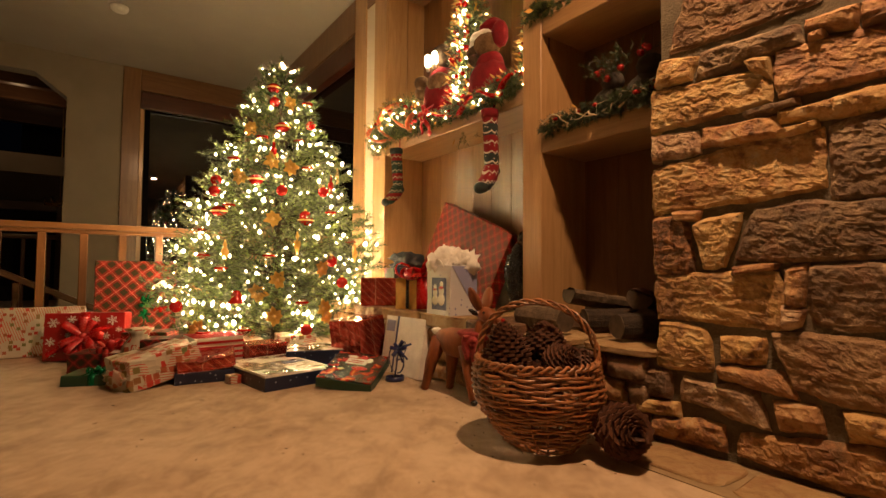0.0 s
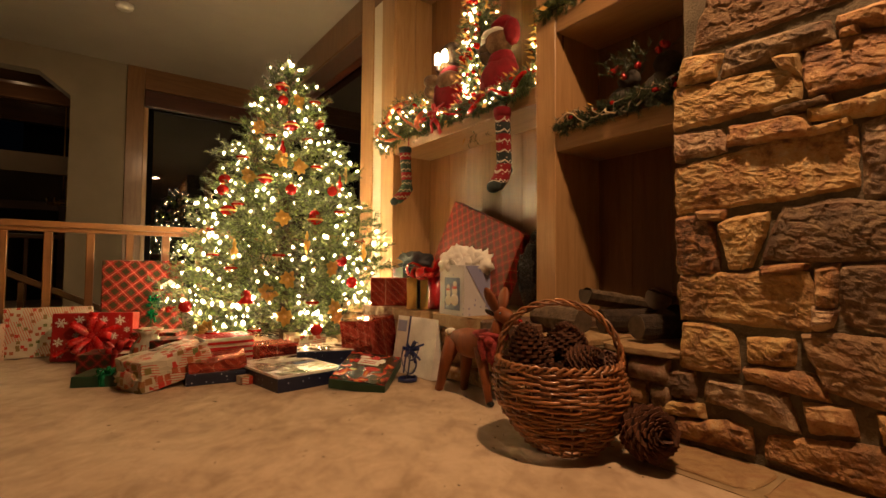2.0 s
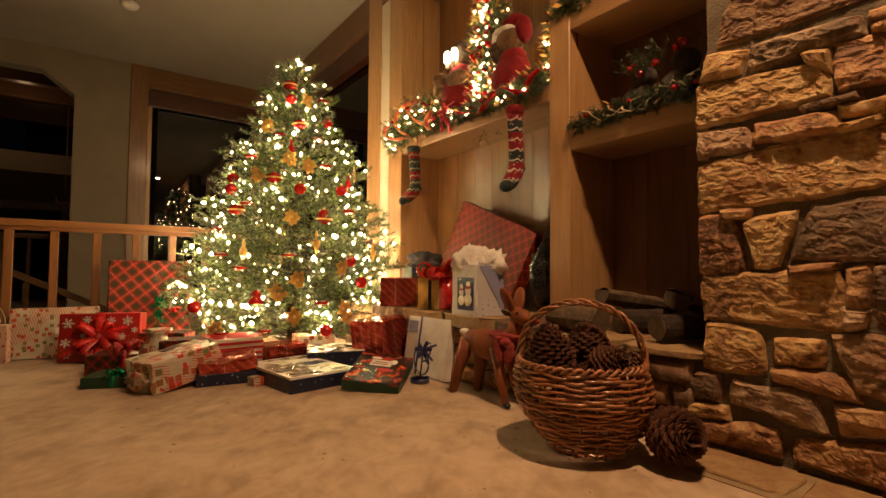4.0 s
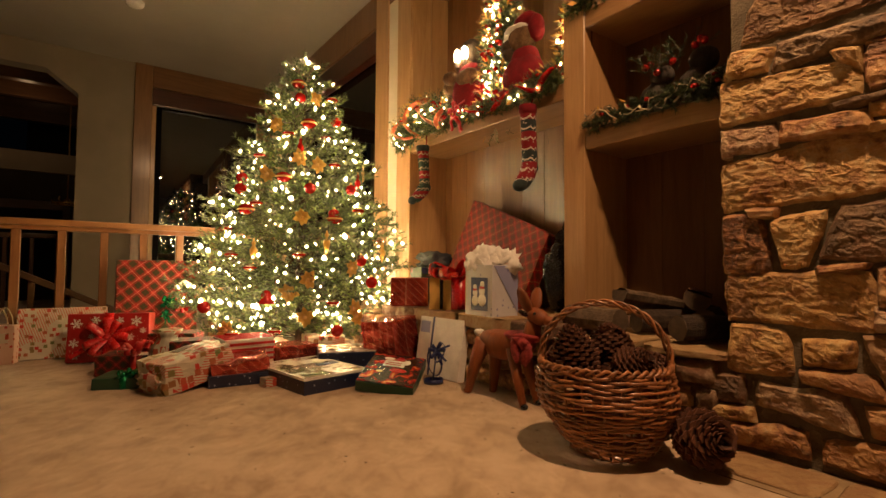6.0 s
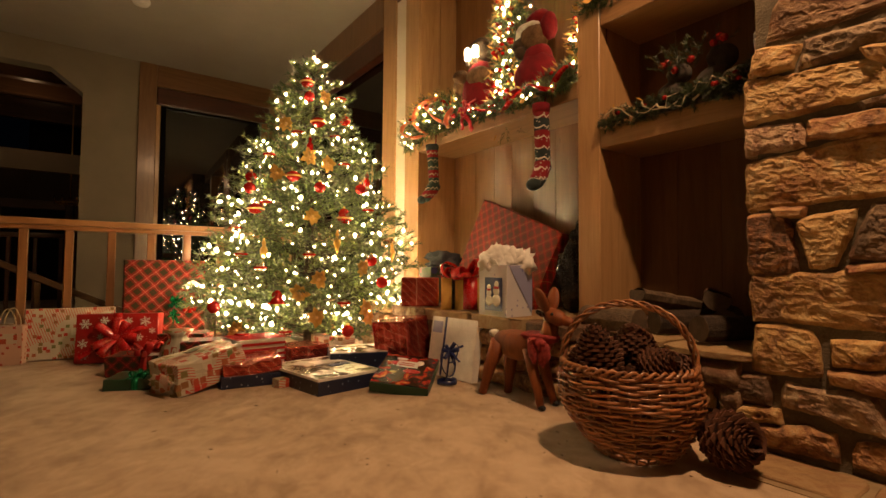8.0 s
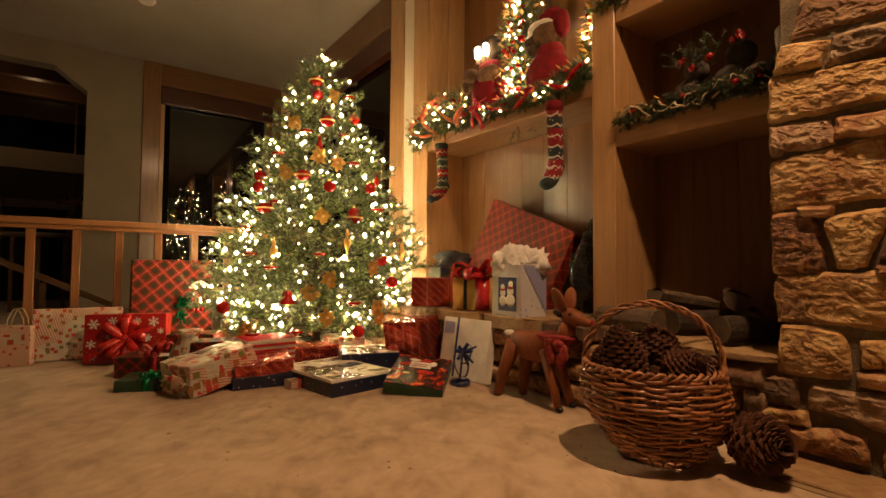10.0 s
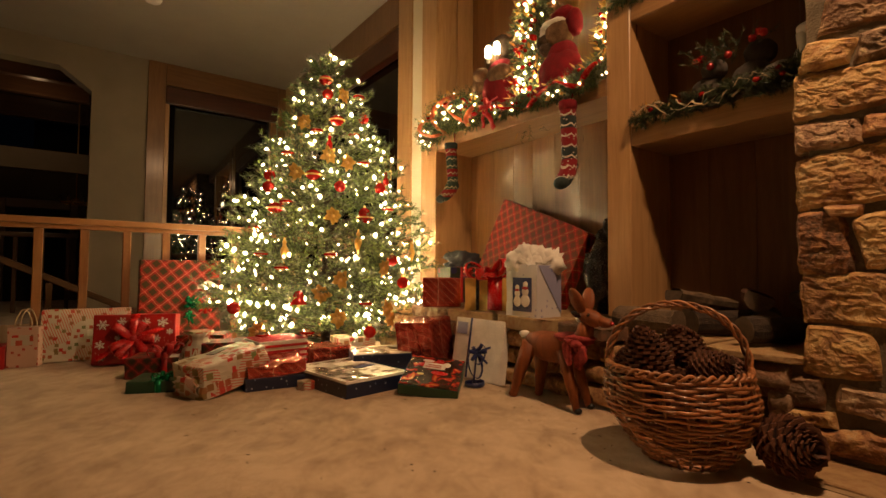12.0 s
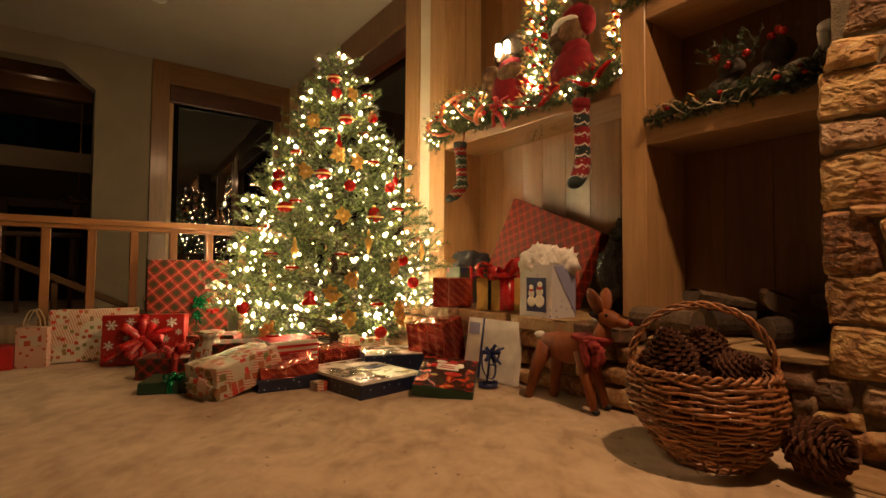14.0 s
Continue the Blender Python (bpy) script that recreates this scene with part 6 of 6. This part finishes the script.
# twigs, berries and small figures on the right-hand shelf
tw = thing("twig_spray", "pale bare twigs twisted through the garland", "twigs", pose(0, 0, 0))
rr = random.Random(31)
for k in range(8):
    y0 = 1.70 - 0.085 * k
    pts = [(1.965 + rr.uniform(-0.03, 0.03), y0 - 0.03 * i, 1.345 + 0.035 * math.sin(0.9 * i + k) + rr.uniform(0, 0.012)) for i in range(7)]
    part("twig", tube(pts, 0.0045, 6, taper=lambda s: 1.1 - 0.7 * s), KRAFT, tw)
bird = join(blob(0, 0, 0.075, 0.045, 0.07, 0.055, 0.1, 3), tube([(0, -0.04, 0.09), (0, -0.075, 0.16), (0, -0.07, 0.22)], 0.02, 8), blob(0, -0.085, 0.235, 0.024, 0.034, 0.026, 0.05, 3), blob(0, -0.12, 0.228, 0.008, 0.016, 0.007, detail=2, mat=1), tube([(0, -0.05, 0.12), (0.02, -0.09, 0.13), (0.0, -0.1, 0.03)], 0.006, 6))
o = part("bird_figurine", bird, [TISSUE, GOLD])
o.matrix_basis = pose(2.06, 1.13, 1.318, 0, 0, 10)
tagged(o, "small pale bird figurine among the garland", "figurine")
for k, (x, y, s) in enumerate(((2.13, 1.45, 1.0), (2.16, 1.27, 1.15))):
    o = part("plush_figure", join(blob(0, 0, 0.09 * s, 0.06 * s, 0.075 * s, 0.09 * s, 0.12, 3), blob(0, -0.03, 0.20 * s, 0.05 * s, 0.055 * s, 0.05 * s, 0.1, 3)), GREY)
    o.matrix_basis = pose(x, y, 1.318)
    tagged(o, "dark grey plush figure on the shelf", "plush toy", "shelf figures")
sp = thing("berry_pick", "red berries on green sprigs coloured darker for the bay shade", "berries", pose(0, 0, 0))
for k, (x, y, z) in enumerate(((2.09, 1.455, 1.575), (2.07, 1.47, 1.56), (2.07, 1.41, 1.52), (2.06, 1.205, 1.60), (2.05, 1.185, 1.585), (2.08, 1.24, 1.59), (2.06, 1.33, 1.545))):
    part("berry", blob(x, y, z, 0.018, 0.018, 0.018, 0.1, 2), REDGLOSS, sp)
rn = np.random.default_rng(5)
tws = [((2.08, 1.2 + 0.28 * rn.random(), 1.50 + 0.07 * rn.random()), (rn.normal() - 0.6, rn.normal(), 0.4 + abs(rn.normal())), 0.10) for k in range(26)]
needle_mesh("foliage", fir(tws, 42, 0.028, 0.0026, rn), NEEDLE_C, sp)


def stocking(m, scale, material, toe, label, top=FELT_RED):
    t = thing("stocking", label, "stocking", m, "hung stockings")
    bm = bmesh.new()
    path = [(0.0, -0.30 * s) for s in [i / 8 for i in range(9)]] + [(-0.012, -0.335), (-0.03, -0.365), (-0.055, -0.39), (-0.085, -0.412), (-0.115, -0.43)]
    rings = []
    for i, (yy, zz) in enumerate(path):
        a = path[max(0, i - 1)]
        b = path[min(len(path) - 1, i + 1)]
        d = Vector((0, b[0] - a[0], b[1] - a[1])).normalized()
        u = d.cross(Vector((1, 0, 0)))
        w = 0.048 - 0.006 * min(1, i / 8) + (0.010 if 8 < i < 11 else 0)
        if i == len(path) - 1:
            w *= 0.62
        rings.append([bm.verts.new(Vector((0.040 * math.cos(k * math.tau / 14), yy, zz)) + u * w * math.sin(k * math.tau / 14)) for k in range(14)])
    for a, b in zip(rings, rings[1:]):
        for k in range(14):
            f = bm.faces.new((a[k], a[(k + 1) % 14], b[(k + 1) % 14], b[k]))
            f.smooth = True
    cap = bm.faces.new(rings[-1])
    bmesh.ops.recalc_face_normals(bm, faces=bm.faces[:])
    solid(bm, 0.004)
    part("knit_leg", bm, material, t)
    part("toe", blob(0, -0.115, -0.43, 0.040, 0.036, 0.032, 0.03, 3, turn=(35, 0, 0)), toe, t, "dark toe cap")
    part("heel", blob(0, 0.022, -0.33, 0.036, 0.026, 0.030, 0.03, 3), toe, t, "dark heel patch")
    part("cuff", lathe([(0.045, -0.045), (0.051, -0.03), (0.051, 0.0), (0.046, 0.004)], 18), top, t).scale = (0.9, 1.05, 1)
    part("loop", tube([(0, 0.03, 0.0), (0.015, 0.03, 0.04), (0.02, 0.03, 0.08)], 0.004, 6), FELT_RED, t)
    t.scale = (scale, scale, scale)
    return t


DARKKNIT = surface("dark_green_knit", (0.012, 0.02, 0.02), (0.03, 0.045, 0.04), 40.0, 0.95, 300.0, 0.5, 0.003)
stocking(pose(1.945, 2.115, 1.525, 0, 0, 286) @ pose(0, 0, 0, 4, 0, 0), 1.06, SOCKA, DARKKNIT, "red and black patterned knit stocking hanging from the shelf")
stocking(pose(1.955, 3.20, 1.515, 0, 0, 262) @ pose(0, 0, 0, 4, 0, 0), 0.94, SOCKB, DARKKNIT, "dark green and red patterned knit stocking hanging from the shelf", DARKKNIT)
rt = thing("ribbon_tail", "red ribbon ends hanging from the shelf garland", "ribbon", pose(0, 0, 0))
part("tail", ribbon([(1.935 - 0.01 * math.sin(9 * s), 2.80 - 0.10 * s, 1.66 - 0.15 * s) for s in [i / 9 for i in range(10)]], 0.035, (1, 0, 0)), RED, rt)
part("tail", ribbon([(1.93 + 0.01 * math.sin(9 * s), 2.79 + 0.03 * s, 1.66 - 0.12 * s) for s in [i / 9 for i in range(10)]], 0.03, (1, 0, 0)), RED, rt)
bow(rt, pose(1.93, 2.78, 1.67, 0, -70, 0), 0.07, RED, 4, 8)

# two plush toys sitting on the shelf
toy = join(
    blob(0, -0.01, 0.155, 0.09, 0.12, 0.19, 0.05, 4), blob(0, 0.0, 0.03, 0.10, 0.13, 0.05, 0.08, 3),
    blob(-0.05, 0.10, 0.22, 0.05, 0.06, 0.045, 0.1, 3, 1), blob(-0.06, -0.06, 0.235, 0.05, 0.085, 0.045, 0.1, 3, 1), blob(-0.10, 0.05, 0.25, 0.04, 0.05, 0.035, 0.1, 3, 1),
    blob(0.0, 0.02, 0.35, 0.075, 0.075, 0.075, 0.05, 4, 1), blob(0.015, -0.01, 0.395, 0.085, 0.095, 0.075, 0.2, 3, 2))
o = part("plush_toy", toy, [FELT_RED, FUR, DARKFUR])
o.matrix_basis = pose(2.10, 2.835, 1.612, 0, 0, 0)
o.scale = (1.2, 1.2, 1.3)
tagged(o, "plush toy in a red coat and dark fur hat, plain shape", "plush toy", "shelf toys")
toy = join(
    blob(0, 0, 0.13, 0.115, 0.145, 0.17, 0.06, 4), blob(0.0, -0.01, 0.25, 0.085, 0.095, 0.10, 0.05, 3), blob(-0.02, 0.05, 0.03, 0.13, 0.16, 0.06, 0.08, 3),
    blob(-0.06, 0.22, 0.025, 0.04, 0.16, 0.035, 0.06, 3), blob(-0.07, 0.40, 0.03, 0.045, 0.05, 0.05, 0.1, 3, 1),
    blob(-0.02, 0.0, 0.38, 0.08, 0.09, 0.085, 0.06, 4, 1), blob(-0.05, 0.075, 0.35, 0.055, 0.055, 0.05, 0.08, 3, 2), blob(-0.06, 0.06, 0.30, 0.05, 0.04, 0.04, 0.2, 3, 2),
    blob(-0.02, 0.02, 0.445, 0.082, 0.09, 0.026, 0.3, 3, 3), blob(-0.05, 0.085, 0.405, 0.03, 0.03, 0.045, 0.3, 3, 3),
    blob(0.0, -0.03, 0.485, 0.078, 0.085, 0.05, 0.12, 3), blob(0.0, -0.10, 0.43, 0.055, 0.045, 0.085, 0.12, 3), blob(0.01, -0.02, 0.525, 0.05, 0.06, 0.03, 0.2, 3))
o = part("plush_toy", toy, [FELT_RED, FUR, DARKFUR, TISSUE])
o.matrix_basis = pose(2.07, 2.265, 1.612, 0, 0, 0)
tagged(o, "large plush toy in a red felt dress and cream-trimmed cap", "plush toy", "shelf toys")
for y, z in ((2.835, 2.05), (2.752, 2.045)):
    c = thing("electric_candle", "lit electric candle held up by the plush toy", "candle", pose(1.995, y, z), "electric candles")
    part("sleeve", lathe([(0.012, -0.045), (0.012, 0.0), (0.006, 0.003)], 10), TISSUE, c)
    part("flame", lathe([(0.014, -0.012), (0.021, -0.004), (0.022, 0.040), (0.019, 0.062), (0.008, 0.074)], 14), FLAME, c)

# small things on the ledge and the carpet
nap = thing("small_dish", "small white dish on the stone ledge", "dish", pose(1.66, 1.80, 0.356))
part("dish", lathe([(0.018, 0.0), (0.03, 0.012), (0.034, 0.022), (0.028, 0.020), (0.012, 0.008)], 18), WHITE, nap)
rr = random.Random(77)
bm = bmesh.new()
for k in range(70):
    x, y = (rr.gauss(1.2, 0.35), rr.gauss(1.5, 0.5)) if k % 2 else (rr.uniform(0.0, 1.6), rr.uniform(0.8, 2.6))
    if x > 1.45 and y < 1.0 or x > 1.56:
        continue
    a, L = rr.uniform(0, math.pi), rr.uniform(0.003, 0.008)
    w = 0.0009
    c, s = math.cos(a), math.sin(a)
    vs = [bm.verts.new((x + c * u * L - s * v * w, y + s * u * L + c * v * w, 0.0025 + 0.001 * (k % 3))) for u, v in ((-1, -1), (1, -1), (1, 1), (-1, 1))]
    bm.faces.new(vs)
solid(bm, 0.0015)
tagged(part("fallen_needles", bm, BARK), "dry brown fir needles scattered on the carpet", "fir needles", kind="stuff")
